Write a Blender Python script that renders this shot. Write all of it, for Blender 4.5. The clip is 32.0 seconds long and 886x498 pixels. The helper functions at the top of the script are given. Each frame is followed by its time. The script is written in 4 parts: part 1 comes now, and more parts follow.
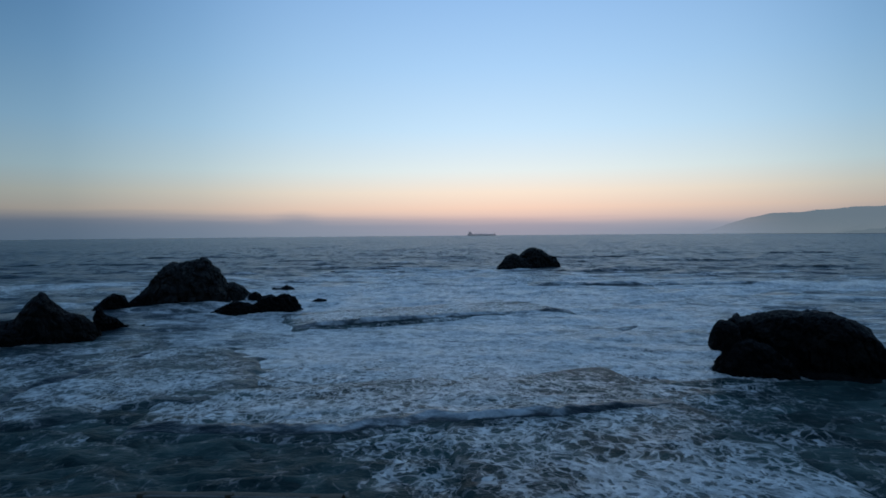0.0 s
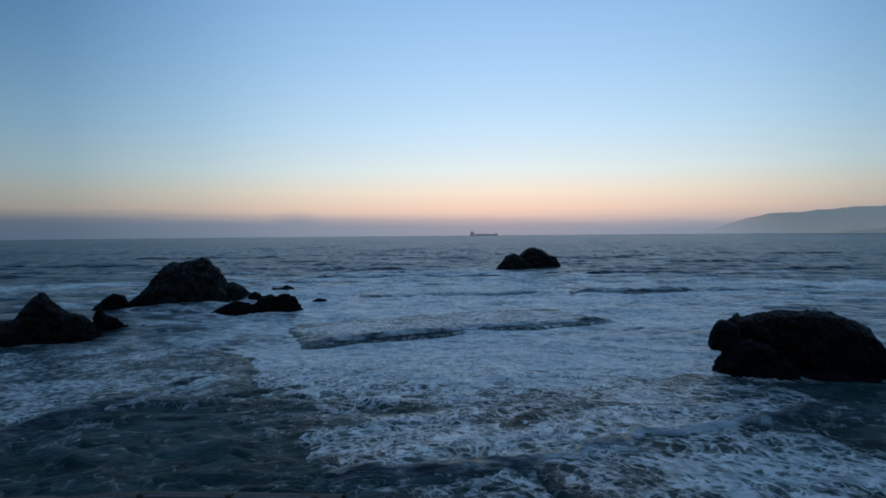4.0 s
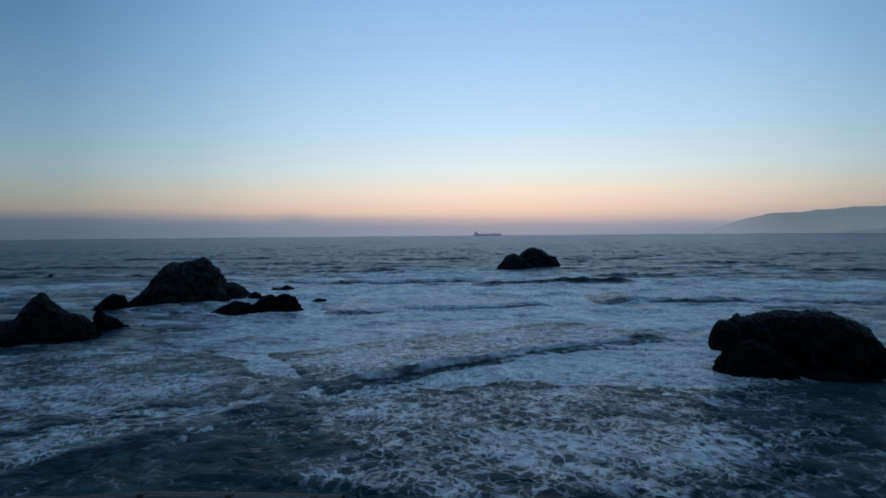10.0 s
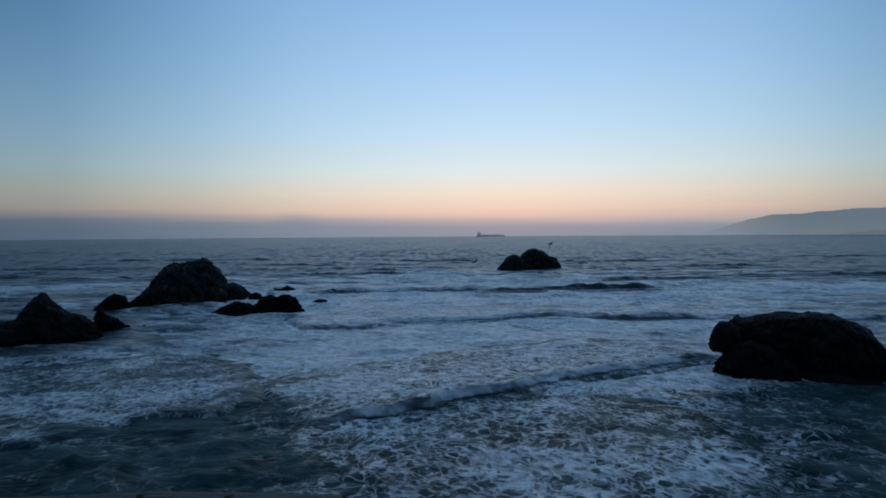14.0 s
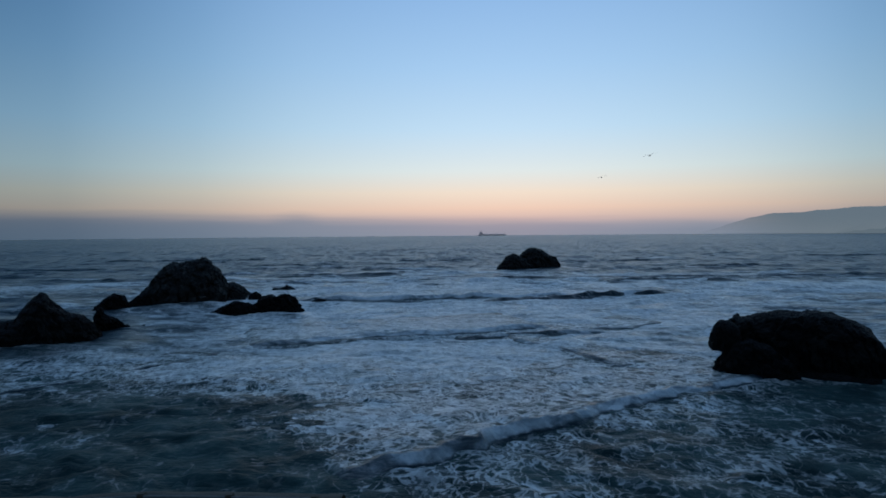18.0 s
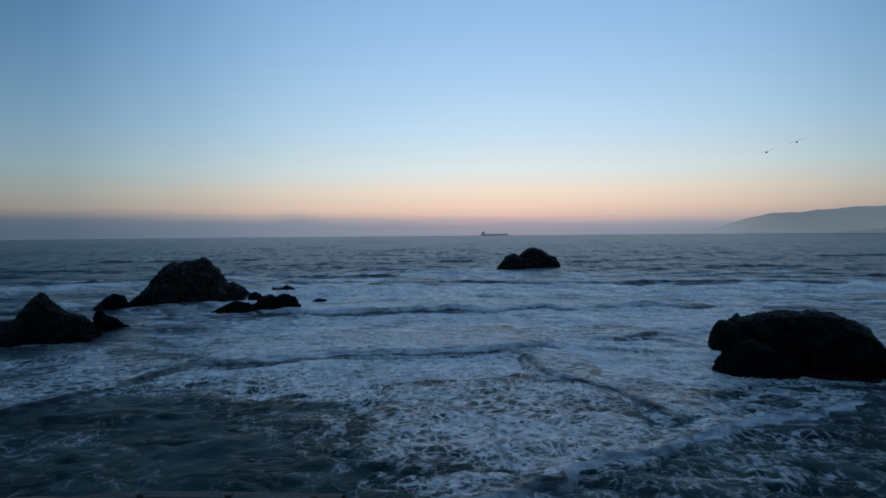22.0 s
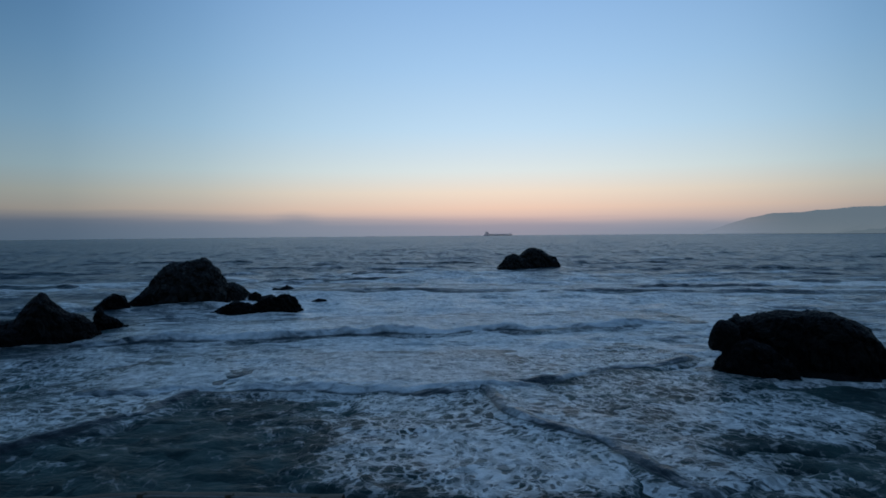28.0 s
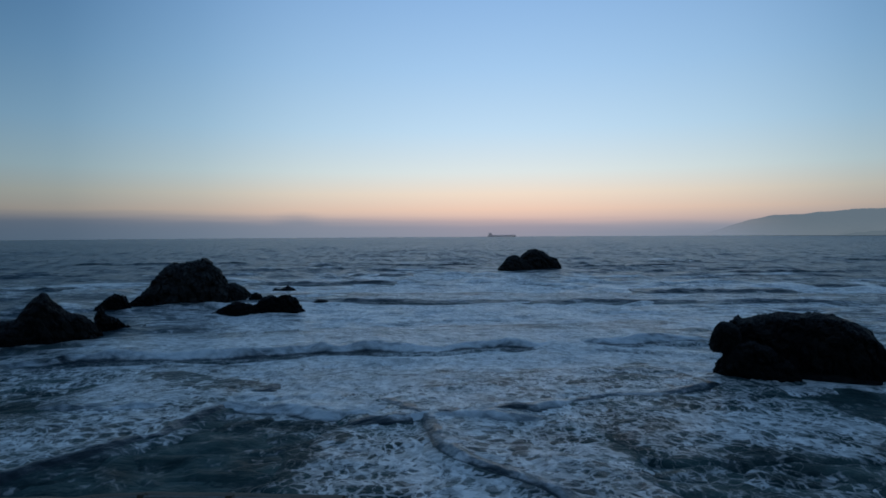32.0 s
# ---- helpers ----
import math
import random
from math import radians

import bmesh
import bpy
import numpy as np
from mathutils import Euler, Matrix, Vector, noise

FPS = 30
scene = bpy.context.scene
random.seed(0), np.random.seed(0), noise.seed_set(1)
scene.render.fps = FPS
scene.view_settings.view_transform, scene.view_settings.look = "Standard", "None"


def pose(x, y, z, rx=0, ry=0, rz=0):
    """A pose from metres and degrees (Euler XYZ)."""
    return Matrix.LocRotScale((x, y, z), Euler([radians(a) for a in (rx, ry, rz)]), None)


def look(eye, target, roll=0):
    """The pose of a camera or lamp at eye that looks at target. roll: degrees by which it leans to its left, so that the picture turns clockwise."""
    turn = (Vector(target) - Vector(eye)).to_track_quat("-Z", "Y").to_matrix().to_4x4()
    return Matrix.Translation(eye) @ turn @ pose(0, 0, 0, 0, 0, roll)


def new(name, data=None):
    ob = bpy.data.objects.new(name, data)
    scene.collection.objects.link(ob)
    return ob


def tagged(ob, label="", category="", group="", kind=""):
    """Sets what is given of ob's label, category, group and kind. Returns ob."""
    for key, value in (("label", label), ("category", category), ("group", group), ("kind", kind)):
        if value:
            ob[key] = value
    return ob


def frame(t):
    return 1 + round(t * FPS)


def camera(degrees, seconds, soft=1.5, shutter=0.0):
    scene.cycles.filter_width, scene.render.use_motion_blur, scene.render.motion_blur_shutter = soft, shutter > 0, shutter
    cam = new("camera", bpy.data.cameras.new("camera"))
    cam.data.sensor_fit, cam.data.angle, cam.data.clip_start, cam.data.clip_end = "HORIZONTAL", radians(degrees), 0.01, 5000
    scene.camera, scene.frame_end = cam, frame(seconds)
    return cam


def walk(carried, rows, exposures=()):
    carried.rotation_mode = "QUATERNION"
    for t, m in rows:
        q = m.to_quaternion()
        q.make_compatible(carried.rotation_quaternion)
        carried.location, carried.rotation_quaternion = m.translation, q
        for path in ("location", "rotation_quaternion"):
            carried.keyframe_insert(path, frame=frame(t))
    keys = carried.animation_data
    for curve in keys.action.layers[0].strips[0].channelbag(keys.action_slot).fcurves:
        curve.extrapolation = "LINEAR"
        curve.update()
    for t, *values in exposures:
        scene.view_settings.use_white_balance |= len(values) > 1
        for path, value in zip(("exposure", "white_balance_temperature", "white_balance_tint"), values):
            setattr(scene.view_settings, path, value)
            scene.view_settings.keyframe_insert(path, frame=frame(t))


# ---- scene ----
# Twilight over a surf-beaten rocky shore. x to the right, y out to sea, z up; sea level is z = 0.

# ---------------------------------------------------------------- camera
EYE = (0.0, 0.0, 25.0)
PITCH, LEAN, STEP = 1.493, -0.49, 0.0512


def aim(dx=0.0, dy=0.0, lean=0.0):
    """The tripod's pose; dx, dy: tiny shifts of the picture to the right and down, in steps of 0.05 degrees."""
    up = radians(-PITCH + dy * STEP)
    side = radians(-dx * STEP)
    target = (100 * math.sin(side), 100 * math.cos(side), EYE[2] + 100 * math.tan(up))
    return look(EYE, target, LEAN + lean)


cam = camera(70, 32.0, soft=1.7)
walk(cam, [(0, aim()), (12.4, aim()), (13.0, aim(1.2, 1.6, 0.11)), (14.1, aim(1.2, 1.6, 0.11)), (14.6, aim(0.7, 0.1, 0.02)),
           (19.1, aim(0.3, 0.3, 0.02)), (19.5, aim(1.0, 1.8, 0.12)), (19.9, aim(0.8, 0.1, 0.02)), (21.0, aim()), (29.1, aim(0.2, 0.4)),
           (29.5, aim(1.2, 1.6, 0.1)), (30.2, aim(1.8, 2.2, 0.13)), (32.0, aim(1.8, 2.2, 0.13))],
     exposures=[(0, 0.02), (9, -0.02), (19, -0.08), (32, -0.12)])


# ---------------------------------------------------------------- node helpers
def lin(code):
    """Linear colour of an sRGB hex code."""
    out = []
    for i in (0, 2, 4):
        c = int(code[i:i + 2], 16) / 255
        out.append(c / 12.92 if c <= 0.04045 else ((c + 0.055) / 1.055) ** 2.4)
    return (*out, 1.0)


class Graph:
    def __init__(self, tree):
        self.tree = tree
        tree.nodes.clear()

    def node(self, kind, inputs=None, **props):
        n = self.tree.nodes.new(kind)
        for key, value in props.items():
            setattr(n, key, value)
        for key, value in (inputs or {}).items():
            self.put(n.inputs[key], value)
        return n

    def put(self, socket, value):
        if isinstance(value, bpy.types.NodeSocket):
            self.tree.links.new(value, socket)
        else:
            socket.default_value = value

    def math(self, op, a, b=0.0, c=0.0, clamp=False):
        return self.node("ShaderNodeMath", {0: a, 1: b, 2: c}, operation=op, use_clamp=clamp).outputs[0]

    def ramp(self, fac, stops, mode="LINEAR"):
        n = self.node("ShaderNodeValToRGB", {0: fac})
        n.color_ramp.interpolation = mode
        while len(n.color_ramp.elements) < len(stops):
            n.color_ramp.elements.new(0.5)
        for e, (p, c) in zip(n.color_ramp.elements, stops):
            e.position, e.color = p, c if len(c) == 4 else (*c, 1)
        return n.outputs[0]

    def smooth(self, value, low, high, a=0.0, b=1.0):
        return self.node("ShaderNodeMapRange", {0: value, 1: low, 2: high, 3: a, 4: b}, interpolation_type="SMOOTHSTEP").outputs[0]

    def mix(self, fac, a, b, how="MIX"):
        n = self.node("ShaderNodeMix", data_type="RGBA", blend_type=how)
        for i, v in ((0, fac), (6, a), (7, b)):
            self.put(n.inputs[i], v)
        return n.outputs[2]

    def noise(self, vec, scale, detail=4.0, rough=0.55, distortion=0.0):
        return self.node("ShaderNodeTexNoise", {"Vector": vec, "Scale": scale, "Detail": detail, "Roughness": rough, "Distortion": distortion}).outputs[0]

    def stretch(self, vec, x, y, z):
        return self.node("ShaderNodeMapping", {0: vec, 3: (x, y, z)}).outputs[0]


def gray(v):
    return (v, v, v, 1.0)


# ---------------------------------------------------------------- sky after sunset
world = bpy.data.worlds.new("twilight")
scene.world = world
world.use_nodes = True
g = Graph(world.node_tree)
way = g.node("ShaderNodeTexCoord").outputs["Generated"]
xyz = g.node("ShaderNodeSeparateXYZ", {0: way})
high = xyz.outputs[2]
SUNSET = radians(6.0)
dot = g.node("ShaderNodeVectorMath", {0: way, 1: (math.sin(SUNSET), math.cos(SUNSET), 0.0)}, operation="DOT_PRODUCT").outputs["Value"]
level = g.math("SQRT", g.math("MAXIMUM", g.math("SUBTRACT", 1.0, g.math("MULTIPLY", high, high)), 0.002))
bearing = g.math("DIVIDE", dot, level)
glow = g.ramp(g.math("SQRT", g.math("MAXIMUM", high, 0.0)), [
    (0.0, lin("939dab")), (0.095, lin("a2a4b0")), (0.145, lin("cab7b5")), (0.195, lin("ebcfbe")), (0.25, lin("f0e2d2")),
    (0.31, lin("dfecee")), (0.40, lin("c2e2fa")), (0.50, lin("a8d0f6")), (0.60, lin("8fbaea")), (0.72, lin("7ba7da")), (1.0, lin("7697c6"))])
round_about = g.ramp(g.math("MULTIPLY_ADD", bearing, 0.5, 0.5), [
    (0.0, gray(0.25)), (0.5, gray(0.28)), (0.8, (0.26, 0.34, 0.39, 1)), (0.9, (0.38, 0.48, 0.54, 1)), (0.945, (0.61, 0.69, 0.73, 1)), (0.975, (0.85, 0.88, 0.89, 1)), (1.0, gray(1.0))])
round_about = g.mix(g.smooth(high, 0.35, 0.95, 0.0, 0.9), round_about, gray(0.74))
aside = g.math("MULTIPLY", g.smooth(high, 0.10, 0.36), g.smooth(bearing, 0.95, 0.72, 0.0, 1.0))
round_about = g.mix(aside, round_about, g.mix(1.0, round_about, (0.68, 0.78, 0.82, 1), "MULTIPLY"))
sky = g.mix(1.0, glow, round_about, "MULTIPLY")
# low bank of sea fog along the horizon, thicker to the south
bank_edge = g.math("MULTIPLY_ADD", g.noise(g.stretch(way, 3, 3, 60), 2.0, 3.0), 0.012, g.math("MULTIPLY_ADD", xyz.outputs[0], -0.018, 0.006))
wisp = g.smooth(g.math("ABSOLUTE", g.math("ADD", xyz.outputs[0], 0.225)), 0.0, 0.05, 0.005, 0.0)
bank_edge = g.math("ADD", bank_edge, wisp)
bank = g.smooth(g.math("SUBTRACT", high, bank_edge), -0.007, 0.019, 0.86, 0.0)
sky = g.mix(bank, sky, g.mix(1.0, lin("8593a6"), round_about, "MULTIPLY"))
clear = g.node("ShaderNodeTexSky", sky_type="NISHITA", sun_disc=False, sun_elevation=radians(0.3), sun_rotation=SUNSET, altitude=25.0)
sky = g.mix(0.006, sky, clear.outputs[0], "ADD")
g.node("ShaderNodeOutputWorld", {0: g.node("ShaderNodeBackground", {0: sky, 1: 1.0}).outputs[0]})


# ---------------------------------------------------------------- materials
def material(name):
    m = bpy.data.materials.new(name)
    m.use_nodes = True
    return m, Graph(m.node_tree)


def finish(gr, shader):
    gr.node("ShaderNodeOutputMaterial", {0: shader})


def sea_material():
    m, gr = material("sea_water_and_foam")
    pos = gr.node("ShaderNodeTexCoord").outputs["Object"]
    amount = gr.node("ShaderNodeAttribute", attribute_name="foam").outputs["Fac"]
    murk = gr.node("ShaderNodeAttribute", attribute_name="murk").outputs["Fac"]
    aerated = gr.math("MAXIMUM", gr.math("MULTIPLY", murk, -1.0), 0.0)
    murk = gr.math("MAXIMUM", murk, 0.0)
    flat = gr.stretch(pos, 1, 1, 0.2)
    centre = (-0.5, -0.5, -0.5)

    def bend(vec, scale, reach, detail):
        swirl = gr.node("ShaderNodeTexNoise", {"Vector": vec, "Scale": scale, "Detail": detail, "Roughness": 0.6}).outputs["Color"]
        swirl = gr.node("ShaderNodeVectorMath", {0: swirl, 1: centre}, operation="ADD").outputs[0]
        return gr.node("ShaderNodeVectorMath", {0: swirl, 1: (reach, reach, 0.0), 2: vec}, operation="MULTIPLY_ADD").outputs[0]

    bent = bend(bend(flat, 0.13, 4.0, 1.0), 0.65, 1.7, 3.0)
    patch = gr.noise(gr.stretch(pos, 0.6, 1, 1), 0.05, 5.0, 0.62)
    fine = gr.noise(bent, 1.3, 3.0, 0.6)
    drag = gr.noise(gr.stretch(bend(gr.node("ShaderNodeMapping", {0: pos, 2: (0, 0, radians(24))}).outputs[0], 0.06, 12.0, 3.0), 0.38, 1.0, 1), 0.16, 4.0, 0.6)
    dens = gr.math("MULTIPLY_ADD", gr.math("SUBTRACT", patch, 0.54), 1.3, amount)
    dens = gr.math("MULTIPLY_ADD", gr.math("SUBTRACT", drag, 0.52), gr.math("MULTIPLY_ADD", murk, -0.8, 1.75), dens)
    ragged = gr.math("MULTIPLY_ADD", gr.math("SUBTRACT", fine, 0.5), 0.75, dens)
    # churned white water in soft streaks with dark flecks
    streak = gr.noise(gr.stretch(bent, 0.5, 1.15, 1), 0.42, 7.0, 0.68, 0.5)
    churn = gr.smooth(gr.math("MULTIPLY_ADD", ragged, 0.60, streak), 0.70, 1.06)
    fleck = gr.noise(gr.stretch(bent, 0.55, 0.8, 1), 1.0, 4.0, 0.6)
    churn = gr.math("MULTIPLY", churn, gr.smooth(gr.math("MULTIPLY_ADD", dens, 0.10, fleck), 0.42, 0.58, 0.2, 1.0))
    # a sheet of foam full of round holes, large and small, that run together where the foam is thin
    thickness = gr.math("MINIMUM", gr.math("MAXIMUM", gr.math("SUBTRACT", ragged, 0.04), -0.1), 1.0)

    def holes(vec, scale, widest, closing, spread):
        cell = gr.node("ShaderNodeTexVoronoi", {"Vector": vec, "Scale": scale}, feature="F1")
        lot = gr.node("ShaderNodeSeparateColor", {0: cell.outputs["Color"]}).outputs[0]
        reach = gr.math("MULTIPLY_ADD", gr.math("SUBTRACT", lot, 0.5), spread, cell.outputs["Distance"])
        reach = gr.math("MULTIPLY_ADD", gr.math("SUBTRACT", fine, 0.5), 0.35, reach)
        rim = gr.math("MULTIPLY_ADD", thickness, -closing, widest)
        return gr.smooth(reach, gr.math("ADD", rim, 0.10), gr.math("SUBTRACT", rim, 0.07))

    big = holes(gr.stretch(bent, 1.0, 0.68, 1), 0.62, 0.66, 0.52, 0.36)
    little = holes(gr.stretch(bent, 1.0, 0.68, 1), 1.55, 0.64, 0.46, 0.34)
    lacy = gr.math("SUBTRACT", 1.0, gr.math("MAXIMUM", big, gr.math("MULTIPLY", little, 0.85)))
    # threads of bubbles across the open water between
    thread = gr.node("ShaderNodeTexVoronoi", {"Vector": gr.stretch(bent, 1.0, 0.72, 1), "Scale": 0.55}, feature="DISTANCE_TO_EDGE").outputs["Distance"]
    width = gr.math("MULTIPLY_ADD", thickness, 0.22, -0.03)
    thread = gr.smooth(thread, gr.math("ADD", width, 0.05), gr.math("SUBTRACT", width, 0.03), 0.0, 0.7)
    lacy = gr.math("MAXIMUM", gr.math("MAXIMUM", lacy, thread), gr.math("MULTIPLY", churn, 0.45))
    blend = gr.node("ShaderNodeMix", {0: gr.smooth(murk, 0.3, 0.7), 2: churn, 3: lacy}, data_type="FLOAT").outputs[0]
    foam = gr.math("MULTIPLY", blend, gr.smooth(dens, 0.0, 0.55, 0.16, 0.95), clamp=True)
    mottle = gr.noise(gr.stretch(bent, 0.85, 0.6, 1), 0.6, 5.0, 0.65)
    foam = gr.math("MULTIPLY", foam, gr.smooth(mottle, 0.34, 0.62, 0.42, 1.0), clamp=True)
    # the rolling front of a wave: bubbles through and through, with less pattern
    foam = gr.math("MULTIPLY", foam, gr.math("MULTIPLY_ADD", aerated, -0.35, 1.0))
    milky = gr.smooth(dens, 0.25, 1.0, 0.0, gr.math("ADD", gr.math("MULTIPLY_ADD", murk, -0.42, 0.50), gr.math("MULTIPLY", aerated, 0.36)))
    cloud = gr.noise(gr.stretch(bent, 0.8, 0.8, 1), 0.11, 5.0, 0.55)
    stirred = gr.mix(gr.smooth(cloud, 0.36, 0.68), (0.010, 0.031, 0.031, 1), (0.064, 0.116, 0.108, 1))
    deep = gr.mix(murk, (0.007, 0.021, 0.029, 1), stirred)
    deep = gr.mix(milky, deep, gr.mix(aerated, (0.26, 0.335, 0.345, 1), (0.60, 0.69, 0.72, 1)))
    colour = gr.mix(foam, deep, (0.89, 0.90, 0.87, 1))
    ripple = gr.noise(gr.stretch(pos, 0.9, 1.1, 1), 0.9, 6.0, 0.62, 0.15)
    swell = gr.noise(gr.stretch(pos, 0.8, 1.15, 1), 0.22, 3.0, 0.6, 0.3)
    relief = gr.math("MULTIPLY_ADD", foam, 0.12, gr.math("MULTIPLY_ADD", swell, gr.math("MULTIPLY_ADD", murk, -0.5, 1.5), gr.math("MULTIPLY", ripple, gr.math("MULTIPLY_ADD", murk, 0.12, 0.26))))
    bump = gr.node("ShaderNodeBump", {"Strength": 0.6, "Distance": 1.0, "Height": relief}).outputs[0]
    # facets of ripples too small for the mesh
    facet = gr.node("ShaderNodeTexNoise", {"Vector": gr.stretch(pos, 0.9, 1.1, 1), "Scale": 0.7, "Detail": 6.0, "Roughness": 0.66}).outputs["Color"]
    tilt = gr.node("ShaderNodeVectorMath", {0: facet, 1: centre}, operation="ADD").outputs[0]
    tilt = gr.node("ShaderNodeVectorMath", {0: tilt, "Scale": gr.math("MULTIPLY_ADD", murk, -0.65, 1.0)}, operation="SCALE").outputs[0]
    tilt = gr.node("ShaderNodeVectorMath", {0: tilt, 1: (0.4, 0.6, 0.0), 2: bump}, operation="MULTIPLY_ADD").outputs[0]
    # short steep wavelets on the open water
    steep = gr.noise(gr.stretch(pos, 1, 0.32, 1), 0.14, 4.0, 0.6, 0.4)
    steep = gr.math("MULTIPLY", gr.math("SUBTRACT", gr.smooth(steep, 0.38, 0.66), 0.4), gr.math("MULTIPLY_ADD", murk, -0.27, 0.26))
    tilt = gr.node("ShaderNodeVectorMath", {0: tilt, 1: gr.node("ShaderNodeCombineXYZ", {1: gr.math("MULTIPLY", steep, -1.0)}).outputs[0]}, operation="ADD").outputs[0]
    normal = gr.node("ShaderNodeVectorMath", {0: tilt}, operation="NORMALIZE").outputs[0]
    rough = gr.node("ShaderNodeMix", {0: foam, 2: gr.math("MULTIPLY_ADD", murk, 0.05, 0.33), 3: 0.42}, data_type="FLOAT").outputs[0]
    shine = gr.node("ShaderNodeMix", {0: foam, 2: gr.math("MAXIMUM", gr.math("MULTIPLY_ADD", murk, -0.42, 0.38), 0.03), 3: 1.0}, data_type="FLOAT").outputs[0]
    b = gr.node("ShaderNodeBsdfPrincipled", {"Base Color": colour, "Roughness": rough, "IOR": 1.33, "Specular Tint": (0.90, 0.98, 0.98, 1), "Specular IOR Level": shine, "Normal": normal})
    finish(gr, b.outputs[0])
    return m


def rock_material(name, dark, pale, stain):
    m, gr = material(name)
    pos = gr.node("ShaderNodeTexCoord").outputs["Object"]
    grain = gr.noise(pos, 1.3, 8.0, 0.7)
    broad = gr.noise(pos, 0.16, 4.0, 0.6, 0.6)
    crack = gr.node("ShaderNodeTexVoronoi", {"Vector": gr.stretch(pos, 1, 1, 0.6), "Scale": 0.5}, feature="DISTANCE_TO_EDGE").outputs["Distance"]
    colour = gr.mix(gr.smooth(grain, 0.35, 0.7), dark, pale)
    colour = gr.mix(gr.smooth(broad, 0.45, 0.75, 0.0, 0.5), colour, (0.022, 0.024, 0.020, 1))
    up = gr.node("ShaderNodeSeparateXYZ", {0: gr.node("ShaderNodeNewGeometry").outputs["Normal"]}).outputs[2]
    droppings = gr.math("MULTIPLY", gr.smooth(up, 0.25, 0.8), gr.smooth(gr.noise(pos, 0.4, 5.0, 0.7), 0.5, 0.72, 0.0, stain))
    colour = gr.mix(droppings, colour, (0.33, 0.33, 0.31, 1))
    relief = gr.math("MULTIPLY_ADD", gr.smooth(crack, 0.0, 0.12), 0.25, grain)
    bump = gr.node("ShaderNodeBump", {"Strength": 0.9, "Distance": 0.6, "Height": relief}).outputs[0]
    b = gr.node("ShaderNodeBsdfPrincipled", {"Base Color": colour, "Roughness": gr.smooth(broad, 0.3, 0.7, 0.65, 0.95), "Specular IOR Level": 0.18, "Normal": bump})
    finish(gr, b.outputs[0])
    return m


def plain_material(name, colour, colour2, scale, rough=0.7, metal=0.0, relief=0.02):
    m, gr = material(name)
    pos = gr.node("ShaderNodeTexCoord").outputs["Object"]
    n = gr.noise(pos, scale, 6.0, 0.65)
    broad = gr.noise(pos, scale * 0.17, 3.0)
    c = gr.mix(gr.smooth(gr.math("ADD", n, gr.math("MULTIPLY", broad, 0.6)), 0.55, 1.05), colour, colour2)
    bump = gr.node("ShaderNodeBump", {"Strength": 0.6, "Distance": relief, "Height": n}).outputs[0]
    b = gr.node("ShaderNodeBsdfPrincipled", {"Base Color": c, "Roughness": rough, "Metallic": metal, "Normal": bump})
    finish(gr, b.outputs[0])
    return m


def hazed(m, share):
    """Transparency standing in for kilometres of sea haze: the glow behind paint comes through."""
    tree = m.node_tree
    out = next(n for n in tree.nodes if n.type == "OUTPUT_MATERIAL")
    solid = out.inputs[0].links[0].from_socket
    veil = tree.nodes.new("ShaderNodeBsdfTransparent")
    both = tree.nodes.new("ShaderNodeMixShader")
    both.inputs[0].default_value = share
    tree.links.new(solid, both.inputs[1])
    tree.links.new(veil.outputs[0], both.inputs[2])
    tree.links.new(both.outputs[0], out.inputs[0])
    return m


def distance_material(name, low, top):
    """Far land, a backdrop with kilometres of sea haze painted in as an emission colour."""
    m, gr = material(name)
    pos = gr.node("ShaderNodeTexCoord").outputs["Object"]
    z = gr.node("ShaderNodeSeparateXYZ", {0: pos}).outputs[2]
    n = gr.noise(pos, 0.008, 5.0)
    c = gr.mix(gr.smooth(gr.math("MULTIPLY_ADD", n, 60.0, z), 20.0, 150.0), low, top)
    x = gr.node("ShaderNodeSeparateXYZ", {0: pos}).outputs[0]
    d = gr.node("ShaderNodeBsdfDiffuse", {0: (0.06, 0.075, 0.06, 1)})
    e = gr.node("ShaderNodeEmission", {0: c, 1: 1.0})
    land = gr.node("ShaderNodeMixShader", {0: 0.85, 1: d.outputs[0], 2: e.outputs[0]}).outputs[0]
    # transparency stands in for the haze that hides the low point of the cape
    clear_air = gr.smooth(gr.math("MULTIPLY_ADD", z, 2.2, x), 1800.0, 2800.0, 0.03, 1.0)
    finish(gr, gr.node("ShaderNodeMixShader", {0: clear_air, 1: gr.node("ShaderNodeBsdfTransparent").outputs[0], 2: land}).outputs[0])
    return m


SEA = sea_material()
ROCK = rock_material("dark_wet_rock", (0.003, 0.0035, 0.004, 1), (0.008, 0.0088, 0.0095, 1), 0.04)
# base lightened to put haze into the outer rocks; stain adds real droppings
STAINED_ROCK = rock_material("weathered_hazy_rock", (0.014, 0.016, 0.017, 1), (0.040, 0.043, 0.042, 1), 0.22)
CLIFF = plain_material("cliff_earth", (0.07, 0.06, 0.045, 1), (0.13, 0.11, 0.08, 1), 0.8, 0.9, 0.0, 0.3)
CONCRETE = plain_material("weathered_concrete", (0.16, 0.15, 0.14, 1), (0.26, 0.25, 0.23, 1), 8.0, 0.85, 0.0, 0.01)
TIMBER = plain_material("weathered_timber", (0.075, 0.058, 0.038, 1), (0.14, 0.11, 0.075, 1), 14.0, 0.85, 0.0, 0.01)
# the hull's pale base colour stands in for haze over grey steel
HULL = hazed(plain_material("haze_pale_hull_paint", (0.74, 0.75, 0.78, 1), (0.8, 0.8, 0.83, 1), 0.1, 0.6), 0.5)
